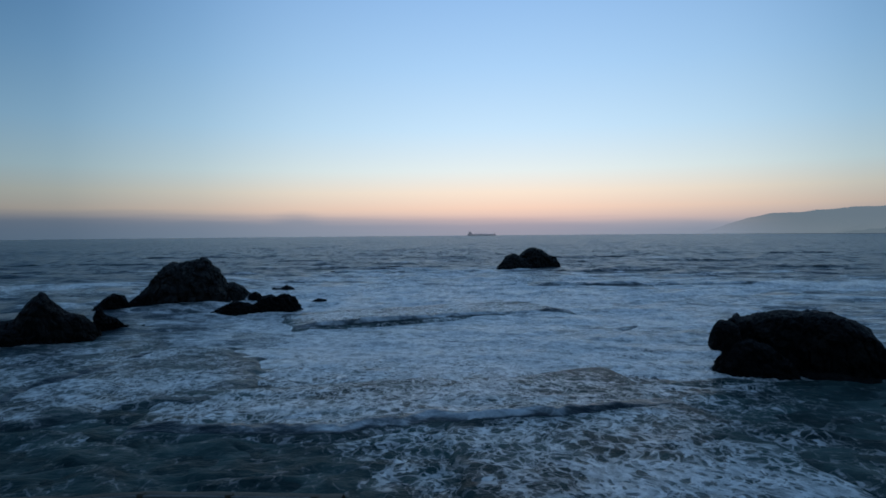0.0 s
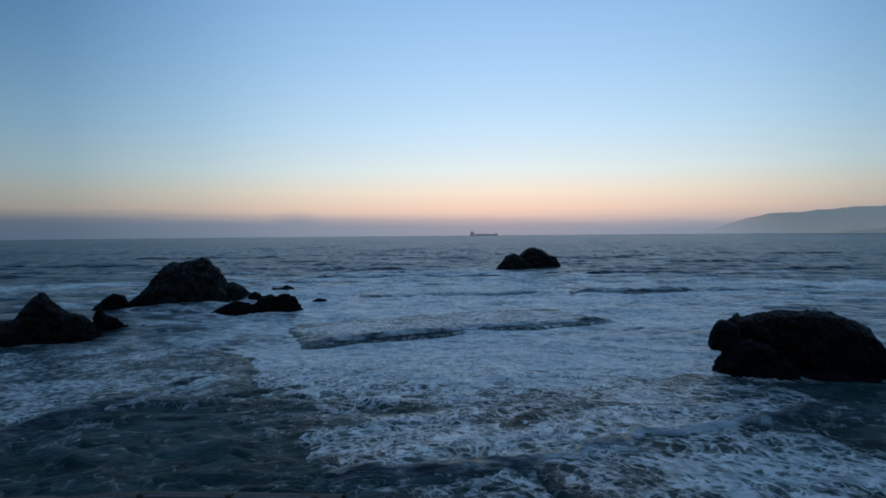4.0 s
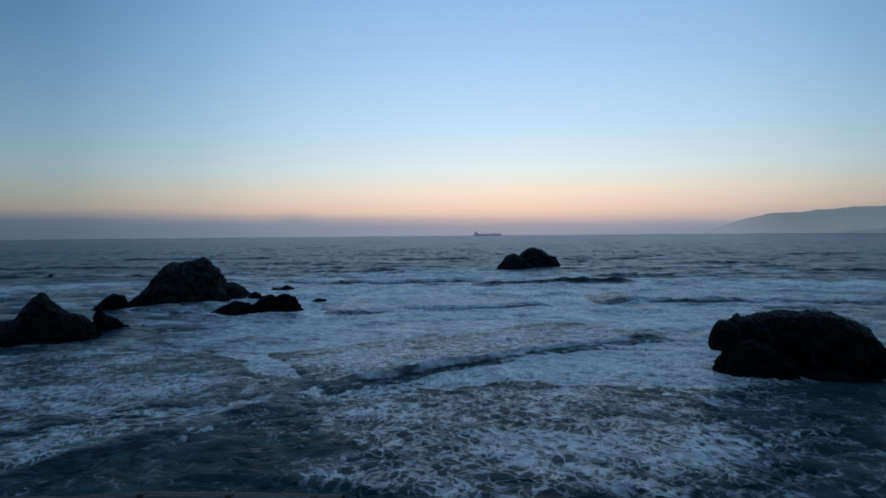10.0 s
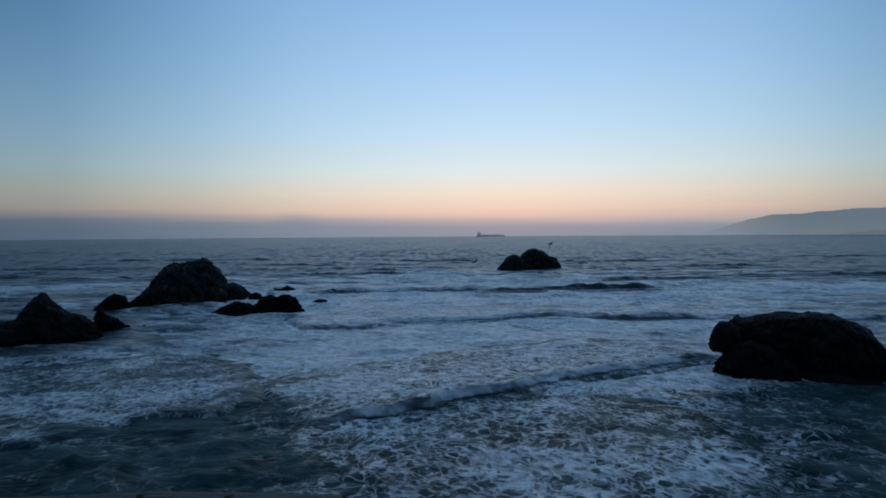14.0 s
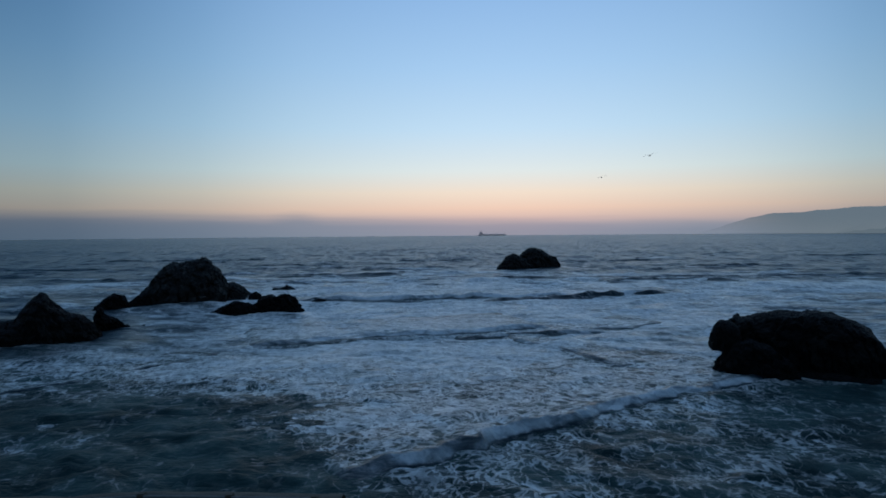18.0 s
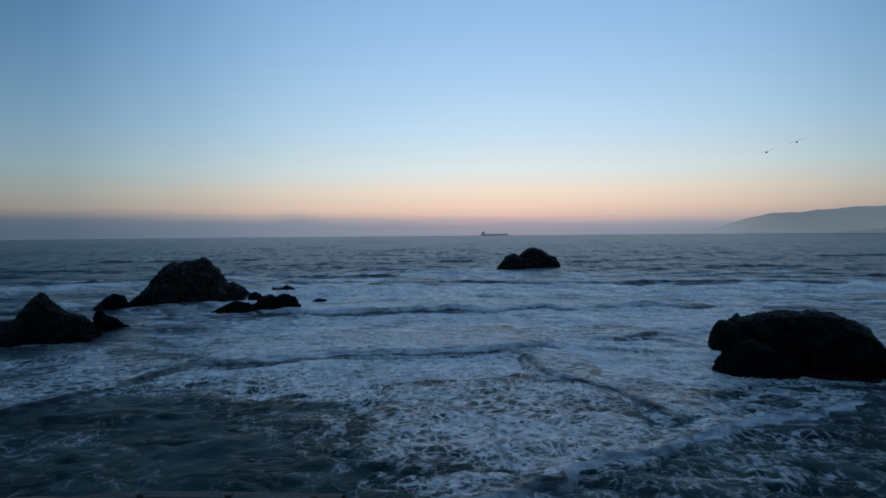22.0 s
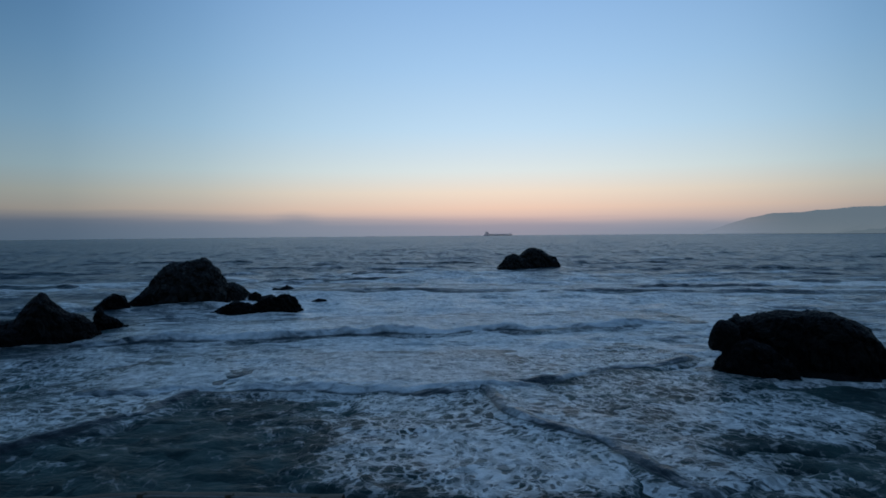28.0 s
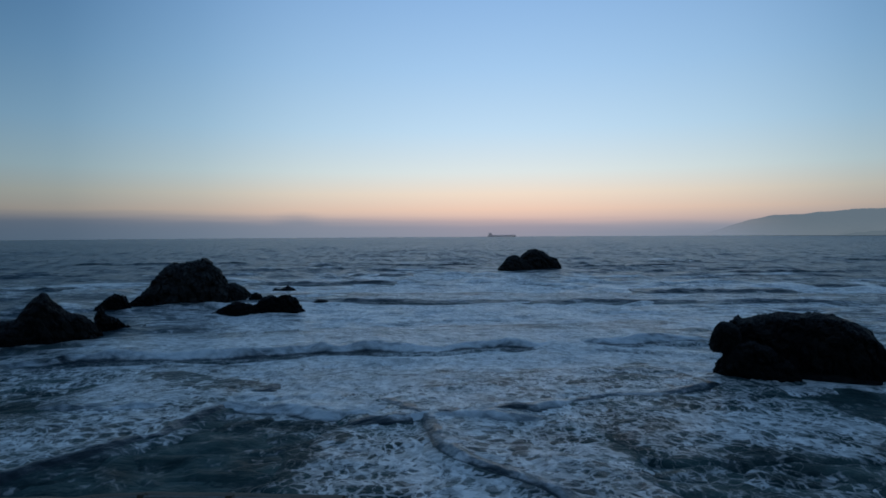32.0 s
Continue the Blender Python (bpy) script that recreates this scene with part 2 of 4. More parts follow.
DECKHOUSE = hazed(plain_material("pale_ship_paint", (0.6, 0.61, 0.63, 1), (0.7, 0.7, 0.72, 1), 0.2, 0.5), 0.5)
SPRAY = plain_material("white_spray", (0.62, 0.66, 0.68, 1), (0.78, 0.8, 0.82, 1), 3.0, 0.8)
FEATHER = plain_material("grey_feathers", (0.06, 0.06, 0.065, 1), (0.13, 0.13, 0.135, 1), 20.0, 0.8)
DARK_FEATHER = plain_material("dark_wing_feathers", (0.028, 0.028, 0.032, 1), (0.06, 0.06, 0.065, 1), 18.0, 0.8)
BILL = plain_material("horn_bill", (0.3, 0.2, 0.06, 1), (0.36, 0.26, 0.1, 1), 30.0, 0.5)
# land colours include the painted haze and are mostly emitted
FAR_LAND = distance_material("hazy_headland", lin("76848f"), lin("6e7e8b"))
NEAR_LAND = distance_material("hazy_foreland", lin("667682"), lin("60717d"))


# ---------------------------------------------------------------- mesh helpers
def sheet(name, verts, rows, cols, mat, attrs=None, smooth=True, wrap=False):
    """A mesh from a grid of rows x cols points, with float attributes per point."""
    me = bpy.data.meshes.new(name)
    idx = np.arange(rows * cols).reshape(rows, cols)
    if wrap:
        idx = np.concatenate([idx, idx[:, :1]], axis=1)
    quads = np.stack([idx[:-1, :-1], idx[:-1, 1:], idx[1:, 1:], idx[1:, :-1]], axis=-1).reshape(-1, 4)
    n = len(quads)
    me.vertices.add(rows * cols)
    me.vertices.foreach_set("co", np.asarray(verts, dtype=np.float32).ravel())
    me.loops.add(4 * n)
    me.loops.foreach_set("vertex_index", quads.astype(np.int32).ravel())
    me.polygons.add(n)
    me.polygons.foreach_set("loop_start", np.arange(0, 4 * n, 4, dtype=np.int32))
    me.update(calc_edges=True)
    me.polygons.foreach_set("use_smooth", np.full(n, smooth))
    for key, values in (attrs or {}).items():
        a = me.attributes.new(key, "FLOAT", "POINT")
        a.data.foreach_set("value", np.asarray(values, dtype=np.float32).ravel())
    me.materials.append(mat)
    return me


def part(name, bm, mat, parent=None, label="", m=None, smooth=False):
    me = bpy.data.meshes.new(name)
    bm.normal_update()
    bm.to_mesh(me)
    bm.free()
    for p in me.polygons:
        p.use_smooth = smooth
    me.materials.append(mat)
    ob = new(name, me)
    if parent:
        ob.parent = parent
    if m is not None:
        ob.matrix_basis = m
    if label:
        ob["label"] = label
    return ob


def box(bm, x, y, z, sx, sy, sz, bevel=0.0):
    made = bmesh.ops.create_cube(bm, size=1.0, matrix=Matrix.Translation((x, y, z)) @ Matrix.Diagonal((sx, sy, sz, 1)))["verts"]
    if bevel:
        edges = {e for v in made for e in v.link_edges}
        bmesh.ops.bevel(bm, geom=list(edges), offset=bevel, segments=2, affect="EDGES")
    return bm


def rod(bm, a, b, r1, r2, seg=8):
    a, b = Vector(a), Vector(b)
    m = Matrix.Translation((a + b) / 2) @ (b - a).to_track_quat("Z", "Y").to_matrix().to_4x4()
    bmesh.ops.create_cone(bm, cap_ends=True, segments=seg, radius1=r1, radius2=r2, depth=(b - a).length, matrix=m)
    return bm


def ease(v, a, b):
    t = np.clip((v - a) / (b - a), 0, 1)
    return t * t * (3 - 2 * t)


def drift(x, y, seed, scale):
    """Smooth wandering values in -1..1 over the plane, from a few bent sines."""
    rng = np.random.RandomState(seed)
    out = np.zeros_like(x, dtype=float)
    for _ in range(6):
        a, k, p = rng.uniform(0, 6.28), rng.uniform(0.6, 1.7) / scale, rng.uniform(0, 6.28, 2)
        u, v = x * math.cos(a) + y * math.sin(a), -x * math.sin(a) + y * math.cos(a)
        out += np.sin(u * k * 6.28 + p[0] + 1.4 * np.sin(v * k * 4.0 + p[1]))
    return out / 3.5


def chop(x, y, seed, spacing, lengths, steep=0.012, spread=0.6):
    """Sharp-crested wind waves; waves shorter than the local spacing of points are left out."""
    rng = np.random.RandomState(seed)
    z = np.zeros_like(x, dtype=float)
    warp = drift(x, y, seed + 7, 60.0)
    for lam in lengths:
        for _ in range(2):
            a = math.pi / 2 + rng.uniform(-spread, spread)
            u = x * math.cos(a) + y * math.sin(a)
            v = -x * math.sin(a) + y * math.cos(a)
            th = 6.283 * u / lam + rng.uniform(0, 6.28) + 1.1 * np.sin(v * 6.283 / (lam * rng.uniform(2.2, 4.0)) + rng.uniform(0, 6.28)) + 1.5 * warp
            keep = ease(lam / spacing, 3.0, 6.0)
            z += steep * lam * keep * (np.exp(1.3 * (np.sin(th) - 1)) - 0.36) * (0.6 + 0.4 * drift(x, y, seed + int(lam * 10), lam * 6))
    return z


# ---------------------------------------------------------------- the sea
def foam_cover(x, y):
    """How much foam is drawn on the surface at a place, 0 to 1, with painted sheen and edge darkening."""
    surf = 0.68 * ease(y, 440.0, 260.0) + 0.12 * ease(y, 900.0, 300.0)
    surf += 0.62 * np.exp(-((y - 325 - 0.1 * x) / 30.0) ** 2) * ease(x, -120.0, -190.0)
    surf += 0.46 * np.exp(-((y - 300 + 0.15 * x) / 28.0) ** 2) * ease(x, 90.0, 150.0)
    # foam patch, raised further to stand in for the glint there
    surf += 0.56 * np.exp(-((y - 390) / 50.0) ** 2) * np.exp(-((x + 8) / 75.0) ** 2)
    surf += 0.6 * np.exp(-((y - 548 - 0.1 * x) / 26.0) ** 2) * np.exp(-((x + 20) / 38.0) ** 2) + 0.55 * np.exp(-((y - 575) / 20.0) ** 2) * np.exp(-((x - 198) / 38.0) ** 2)
    # sunset sheen on the water, painted as extra foam
    surf += 0.18 * np.exp(-((x - 20) / 90.0) ** 2) * np.exp(-((y - 270) / 120.0) ** 2)
    inner = ease(y, 106.0 + 20.0 * ease(x, 0.0, -20.0), 88.0 - 10.0 * ease(x, 0.0, -20.0))
    edge = -9.0 - 0.2 * (y - 60)
    tongue = ease(x, edge - 4.0, edge + 4.0) * (1.0 - 0.5 * ease(x, 30.0, 44.0))
    near = 0.13 + 0.22 * tongue + 0.30 * ease(x + 0.25 * (y - 80), -36.0, -56.0) * ease(y, 84.0, 100.0)
    cover = surf * (1 - inner) + near * inner
    lee = np.exp(-(((x + 95) / 40.0) ** 2 + ((y - 165) / 35.0) ** 2))
    lee2 = np.exp(-(((x - 66) / 18.0) ** 2 + ((y - 101) / 7.0) ** 2))
    wash = np.zeros_like(x)
    for rx, ry, rr in ((-88, 236, 12.0), (-62, 203, 10.0), (84, 438, 13.0), (40, 440, 14.0), (-50, 222, 7.0), (-98, 143, 8.0)):
        wash += np.exp(-(((x - rx) / (1.6 * rr)) ** 2 + ((y - ry) / (0.7 * rr)) ** 2))
    cover = cover + 0.2 * np.exp(-((x - 5) / 60.0) ** 2) * np.exp(-((y - 190) / 90.0) ** 2)
    # foam thinned away from the view axis to imitate darker picture edges
    vignette = (0.28 + 0.12 * ease(y, 250.0, 420.0) + 0.18 * ease(x, -60.0, -140.0)) * ease(np.abs(x - 8) / np.maximum(y, 30.0), 0.3, 0.72) 
    return np.clip(cover - 0.25 * lee - 0.4 * lee2 + 0.3 * wash - vignette, 0, 1)


def murkiness(x, y):
    return 0.9 * ease(y, 190.0, 80.0)


def polar(r0, r1, ratio, fine, wide):
    rows = int(math.log(r1 / r0) / math.log(ratio)) + 1
    r = r0 * (r1 / r0) ** (np.arange(rows) / (rows - 1))
    az = np.radians(np.concatenate([np.arange(-wide, -41, 3.0), np.arange(-41, 41.01, fine), np.arange(44, wide + 0.1, 3.0)]))
    rr, aa = np.meshgrid(r, az, indexing="ij")
    return rr * np.sin(aa), rr * np.cos(aa), rr, rows, len(az)


def crossing(x, y, r, seed):
    """Lumpy water inshore, where waves thrown back by the rocks cross the incoming ones."""
    lumps = chop(x, y, seed, r * 0.0075, (4.4, 6.5, 9.0, 13.0), 0.024, 1.0) + 0.22 * drift(x, y, seed + 1, 11.0) * np.abs(drift(x, y, seed + 2, 7.0))
    return 1.2 * lumps * ease(r, 150, 85)


def water():
    x, y, r, rows, cols = polar(30.0, 4900.0, 1.0075, 0.16, 95.0)
    z = chop(x, y, 3, r * 0.0075, (2.6, 3.7, 5.2, 7.0, 9.5, 13.0, 18.0, 27.0, 38.0), 0.019, 0.8) * (0.2 + 0.8 * ease(r, 85, 150) + 0.5 * ease(r, 110, 330))
    z += crossing(x, y, r, 41)
    z += 0.9 * ease(r, 250.0, 420.0) * chop(x, y, 11, r * 0.0075, (32.0, 45.0, 62.0, 85.0), 0.012, 0.25)
    z *= 1 - ease(r, 3600.0, 4800.0)
    caps = 0.4 * ease(drift(x, y, 78, 90.0), -0.3, 0.5) * ease(z, 0.35, 0.95) * ease(y, 130.0, 220.0) * ease(y, 900.0, 350.0)
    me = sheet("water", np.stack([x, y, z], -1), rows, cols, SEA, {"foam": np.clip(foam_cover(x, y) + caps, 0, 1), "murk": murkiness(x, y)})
    return tagged(new("water", me), "dark grey-blue sea with white foam and small waves", "sea", kind="structure")


def drifting_chop():
    x, y, r, rows, cols = polar(42.0, 900.0, 1.0085, 0.19, 41.0)
    z = chop(x, y, 21, r * 0.0085, (2.9, 4.2, 6.0, 8.5, 12.0, 17.0, 24.0), 0.020, 0.75)
    z = z * (0.2 + 0.8 * ease(r, 85, 150)) + crossing(x, y, r, 51)
    z -= 0.7 * np.maximum(ease(r, 760.0, 890.0), 1 - ease(r, 43.0, 50.0))
    z = z * (1 + 0.5 * ease(r, 110, 330)) - 0.05
    caps = 0.4 * ease(drift(x, y, 77, 90.0), -0.3, 0.5) * ease(z, 0.3, 0.9) * ease(y, 130.0, 220.0) * ease(y, 900.0, 350.0)
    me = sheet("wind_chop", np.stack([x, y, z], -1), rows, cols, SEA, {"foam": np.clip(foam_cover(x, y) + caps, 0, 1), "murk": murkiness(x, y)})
    return tagged(new("wind_chop", me), "short choppy waves with lacy foam drifting shoreward", "waves", kind="stuff")


def wave(length, height, seed, front=3.2, back=34.0, foam=0.85, tail=0.6, bow=0.0, curl=0.0, step=0.45, face=0.12, ambient=0.5, ragged=0.45, murk=0.5, green=2.0, taper=0.28, label=""):
    """A rolling wave: its crest runs along local x, it travels towards local -y.
    bow: how far the middle lags the ends; curl: how far the local +x end lags the other;
    green: beyond this share of the half length the face is still unbroken."""
    nx = int(length / step) + 1
    x = np.linspace(-length / 2, length / 2, nx)
    s = np.concatenate([np.linspace(-front - 5, -front, 8)[:-1], np.linspace(-front, 1.5, 16)[:-1], 1.5 + (back - 1.5) * np.linspace(0, 1, 46) ** 1.35])
    S, X = np.meshgrid(s, x, indexing="ij")
    q = X / (length / 2)
    line = -bow * q ** 2 + curl * q
    lobes = 0.9 - 1.8 * np.abs(drift(X, S * 0.12, seed + 1, 17.0)) + 0.5 * drift(X, S * 0.15, seed + 9, 7.0) - 0.45 * np.abs(drift(X, S * 0.2, seed + 19, 4.0))
    line = line + 2.2 * drift(X, X * 0, seed, 38.0) - ragged * lobes * ease(S, -front - 3, 0) * ease(S, 16.0, 2.0)
    Y = S + line
    ends = ease(1 - np.abs(q), 0.0, taper)
    lump = np.clip(0.68 + 0.4 * drift(X, X * 0 + 3, seed + 2, 48.0) + 0.22 * drift(X, X * 0 + 5, seed + 12, 13.0), 0.05, 1.2)
    rise = np.where(S < 0, ease(S, -front, 0.0) ** 1.15, 0.35 * ease(S, back, 0.0) + 0.65 * np.exp(-np.maximum(S, 0) / (0.16 * back)))
    z = height * ends * lump * rise
    skirt = ease(S, -front - 5, -front) * ease(S, back, back * 0.55) * ease(1 - np.abs(q), 0.0, 0.10)
    z = z + 0.08 * rise * drift(X, S, seed + 3, 3.2) + 0.03 * rise * drift(X, S * 1.5, seed + 13, 1.5) + 0.75 * chop(X, Y, seed + 4, 0.5 + 0.02 * np.abs(S), (2.7, 4.1, 6.3, 9.0, 14.0), 0.019, 0.7)
    z = z - 0.8 * (1 - skirt) + 0.44 * skirt
    behind = ease(S, -0.9, 0.6)
    broken = face * (1 - 0.85 * ease(q, green - 0.12, green + 0.12))
    lower = ambient + (broken - ambient) * ease(S, -0.97 * front, -0.7 * front)
    # foam cut along the foot paints the thin shadow line under the front
    lower = lower * (1 - 0.6 * np.exp(-((S + 0.85 * front) / (0.2 * front)) ** 2)) + 0.12 * face * drift(X, S * 1.6, seed + 11, 5.0)
    thick = lower + (foam - lower) * behind
    thick = thick + (tail - foam) * ease(S, 2.0, back * 0.8)
    rest = ambient + 0.08 * drift(X, S, seed + 5, 12.0)
    spread = ease(1 - np.abs(q) + 0.13 * drift(X, S, seed + 6, 14.0) + 0.05 * drift(X, S, seed + 16, 5.0), 0.05, taper + 0.16)
    thick = rest + (thick - rest) * spread * ease(S + 5.0 * drift(X, S, seed + 8, 18.0), back, back * 0.4)
    thick = np.clip(thick, 0, 1)
    co = np.stack([X, Y, z], -1)
    ob = new("wave")
    cut = int(np.searchsorted(s, 0.3))
    for name, rows in (("face", slice(0, cut + 1)), ("foam_trail", slice(cut, len(s)))):
        me = sheet(name, co[rows], len(s[rows]), nx, SEA, {"foam": thick[rows], "murk": (murk - (murk + 1.2 * face) * ease(S, 1.2, -0.6) * ease(S, -0.95 * front, -0.6 * front))[rows]})
        new(name, me).parent = ob
    return tagged(ob, label or "low breaking wave with a bluish foamy face and white foam behind", "wave", group="waves rolling to the shore")


def foam_patch(wide, deep, density, seed, murk=0.85, label="lacy net of white foam floating behind a wave"):
    """Foam left on the water: thick in the middle, its ragged edge dips under the surface around it."""
    nx, ny = int(wide / 0.45), int(deep / 0.45)
    X, Y = np.meshgrid(np.linspace(-wide / 2, wide / 2, nx), np.linspace(-deep / 2, deep / 2, ny))
    out = (np.abs(2 * X / wide) ** 3 + np.abs(2 * Y / deep) ** 3) ** (1 / 3) + 0.09 * drift(X, Y, seed, 22.0) + 0.04 * drift(X, Y, seed + 1, 8.0)
    inside = ease(out, 0.97, 0.80)
    z = 0.58 + 0.6 * chop(X, Y, seed + 2, 0.5 + 0 * X, (4.1, 6.3, 9.0, 14.0), 0.017, 0.9) + 0.05 * drift(X, Y, seed + 3, 4.0) - 1.3 * (1 - inside)
    thick = np.clip(density * (0.25 + 0.75 * ease(out, 0.95, 0.62)) + 0.06 * drift(X, Y, seed + 4, 15.0), 0, 1)
    me = sheet("foam_patch", np.stack([X, Y, z], -1), ny, nx, SEA, {"foam": thick, "murk": np.full(X.shape, murk)})
    return tagged(new("foam_patch", me), label, "foam", kind="stuff")


# ---------------------------------------------------------------- rocks
def crag(name, at, line, depth, seed, mat, parent, tall=1.0, boxy=0.75, rough=1.0, nu=170, nv=64, base=0.0):
    """A rock whose crest runs along x: line gives x and crest height, at its offset in its parent's space.
    tall: below 1 the flanks stand steep, above 1 they slope."""
    xs, tops = (np.array(c, dtype=float) for c in zip(*line))
    u = np.linspace(0, 1, nu)
    x = xs[0] + (xs[-1] - xs[0]) * u
    top = np.interp(x, xs, tops)
    size = max(tops)
    half = depth * (0.35 + 0.65 * np.clip(top / size, 0, 1)) * np.sqrt(np.clip(np.minimum(u, 1 - u) * 9 + 0.03, 0, 1))
    verts = np.zeros((nu, nv, 3))
    k = Vector((seed, seed * 0.37, 0))
    for i in range(nu):
        for j in range(nv):
            th = math.pi * j / (nv - 1)
            c, s = math.cos(th), math.sin(th)
            yy = -half[i] * math.copysign(abs(c) ** boxy, c)
            zz = (top[i] + 2.0) * s ** tall - 2.0
            p = Vector((x[i], yy * 0.8, zz * 1.15)) / size
            low = noise.noise_vector(p * 2.4 + k)
            ledge = noise.noise_vector(Vector((p.x * 4.0, p.y * 4.0, p.z * 7.0 + p.x * 2.0)) + k)
            gully = 1 - min(1.0, abs(noise.noise(Vector((p.x * 6.5 + p.z * 1.2, p.y * 6.5, p.z * 1.6)) + k)) * 3.2)
            cell = noise.cell_vector(p * 9.0 + k + noise.noise_vector(p * 5.0) * 0.8) - Vector((0.5, 0.5, 0.5))
            fine = noise.noise_vector(p * 26.0 + k)
            calm = 1.0 - 0.3 * ease(s, 0.92, 1.0)
            d = (low * 0.09 + ledge * 0.12 + cell * 0.06 + fine * 0.05) * (size * rough * calm)
            verts[i, j] = (x[i] + d.x * 0.6, yy + d.y + gully * 0.10 * size * rough * c, zz + d.z * 0.55 - gully * 0.05 * size * rough * calm)
    me = sheet(name, verts, nu, nv, mat, smooth=False)
    ob = new(name, me)
    ob.parent = parent
    ob.location = (at[0], at[1], base)
    return ob


def stack(name, x, y, turn, label):
    ob = new(name)
    ob.location, ob.rotation_euler = (x, y, 0), (0, 0, radians(turn))
    ob.empty_display_size = 2
    return tagged(ob, label, "sea rock")


def spray(wide, tall, seed):
    """A burst of spray thrown up where a wave meets a rock."""
    ob = tagged(new("sea_spray"), "burst of pale spray thrown up beside a black reef", "spray", group="spray at the reef")
    rng = np.random.RandomState(seed)
    for name, count, size in (("mist", 460, 0.24), ("droplets", 90, 0.07)):
        bm = bmesh.new()
        for _ in range(count):
            h = rng.rand() ** 1.4
            p = Vector((rng.normal() * wide * (0.22 + 0.16 * h), rng.normal() * wide * 0.15, tall * h * (1 - 0.25 * abs(rng.normal()))))
            r = size * rng.uniform(0.4, 1.0) * (1 - 0.5 * h)
            bmesh.ops.create_icosphere(bm, subdivisions=1, radius=r, matrix=Matrix.Translation(p) @ Matrix.Diagonal((1.2, 1.0, rng.uniform(0.8, 1.7), 1)))
        part(name, bm, SPRAY, ob, smooth=True)["kind"] = "stuff"
    return ob


water()
CHOP = drifting_chop()

BROAD = stack("sea_rock", 61.6, 109.8, -29.3, "broad flat-topped black rock standing in foamy surf")
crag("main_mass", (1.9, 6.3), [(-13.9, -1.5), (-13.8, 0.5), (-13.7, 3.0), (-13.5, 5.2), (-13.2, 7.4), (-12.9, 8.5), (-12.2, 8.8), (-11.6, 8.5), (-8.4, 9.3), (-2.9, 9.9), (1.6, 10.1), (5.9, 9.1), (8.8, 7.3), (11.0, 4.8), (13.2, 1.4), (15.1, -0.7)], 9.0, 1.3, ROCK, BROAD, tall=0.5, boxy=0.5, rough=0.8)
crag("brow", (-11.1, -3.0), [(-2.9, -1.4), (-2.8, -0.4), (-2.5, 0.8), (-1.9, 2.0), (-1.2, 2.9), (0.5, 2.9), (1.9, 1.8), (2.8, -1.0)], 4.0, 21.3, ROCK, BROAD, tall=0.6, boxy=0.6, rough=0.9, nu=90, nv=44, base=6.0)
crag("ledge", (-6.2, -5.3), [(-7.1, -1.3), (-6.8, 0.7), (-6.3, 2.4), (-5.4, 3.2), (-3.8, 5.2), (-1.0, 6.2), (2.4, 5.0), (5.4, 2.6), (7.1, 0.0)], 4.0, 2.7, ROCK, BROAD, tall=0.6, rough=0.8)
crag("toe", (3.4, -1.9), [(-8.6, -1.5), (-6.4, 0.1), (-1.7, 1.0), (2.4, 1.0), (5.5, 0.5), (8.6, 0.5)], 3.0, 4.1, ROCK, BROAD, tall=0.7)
FAR = stack("sea_rock", 59.4, 440.7, -7.7, "twin-humped dark rock far out in the swell")
crag("main_hump", (5.6, 6.3), [(-17.2, -1.5), (-13.9, 4.5), (-10.7, 9.7), (-6.8, 12.8), (-1.6, 14.0), (4.3, 12.0), (8.2, 9.2), (12.9, 7.2), (15.6, 3.6), (17.2, -0.4)], 16, 5.5, STAINED_ROCK, FAR)
crag("low_hump", (-10.4, -18.0), [(-13.1, -1.5), (-7.9, 3.6), (-4.4, 9.0), (0.3, 10.8), (4.2, 9.0), (8.0, 6.0), (13.1, 1.0)], 13, 6.1, STAINED_ROCK, FAR)
BIG = stack("sea_rock", -93.0, 228.4, 22.2, "tall domed dark rock with pale weathering, waves at its foot")
crag("dome", (-2.3, 6.3), [(-18.7, -1.5), (-15.4, 0.5), (-12.5, 4.8), (-8.7, 9.4), (-4.1, 13.6), (-1.2, 14.8), (1.6, 14.5), (5.6, 15.7), (7.9, 16.7), (10.5, 15.3), (13.4, 12.3), (15.4, 8.8), (17.0, 5.7), (18.7, 0.3)], 17, 7.7, STAINED_ROCK, BIG, tall=0.85)
crag("shoulder", (19.0, 8.9), [(-8.0, 0.3), (-5.3, 6.2), (-1.8, 6.7), (1.3, 4.9), (3.4, 2.6), (5.9, 0.9), (8.0, -0.5)], 9, 8.2, STAINED_ROCK, BIG)
crag("tail_knob", (24.3, 2.6), [(-3.3, 0.0), (-1.6, 2.5), (0.2, 3.2), (1.9, 2.1), (3.3, -0.4)], 3, 22.4, ROCK, BIG, rough=1.4, nu=50, nv=28)
crag("foot", (-14.3, -1.1), [(-8.3, -1.5), (-5.0, 1.1), (-1.8, 3.7), (1.5, 4.8), (5.0, 2.2), (8.3, -1.5)], 5, 9.9, ROCK, BIG)
KNOB = stack("sea_rock", -113.1, 217.8, 27.4, "small rounded dark rock beside a tall domed rock")
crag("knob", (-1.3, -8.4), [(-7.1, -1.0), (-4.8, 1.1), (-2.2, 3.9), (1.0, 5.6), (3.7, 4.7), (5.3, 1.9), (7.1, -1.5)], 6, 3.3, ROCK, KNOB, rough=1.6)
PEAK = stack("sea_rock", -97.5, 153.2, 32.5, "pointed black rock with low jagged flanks")
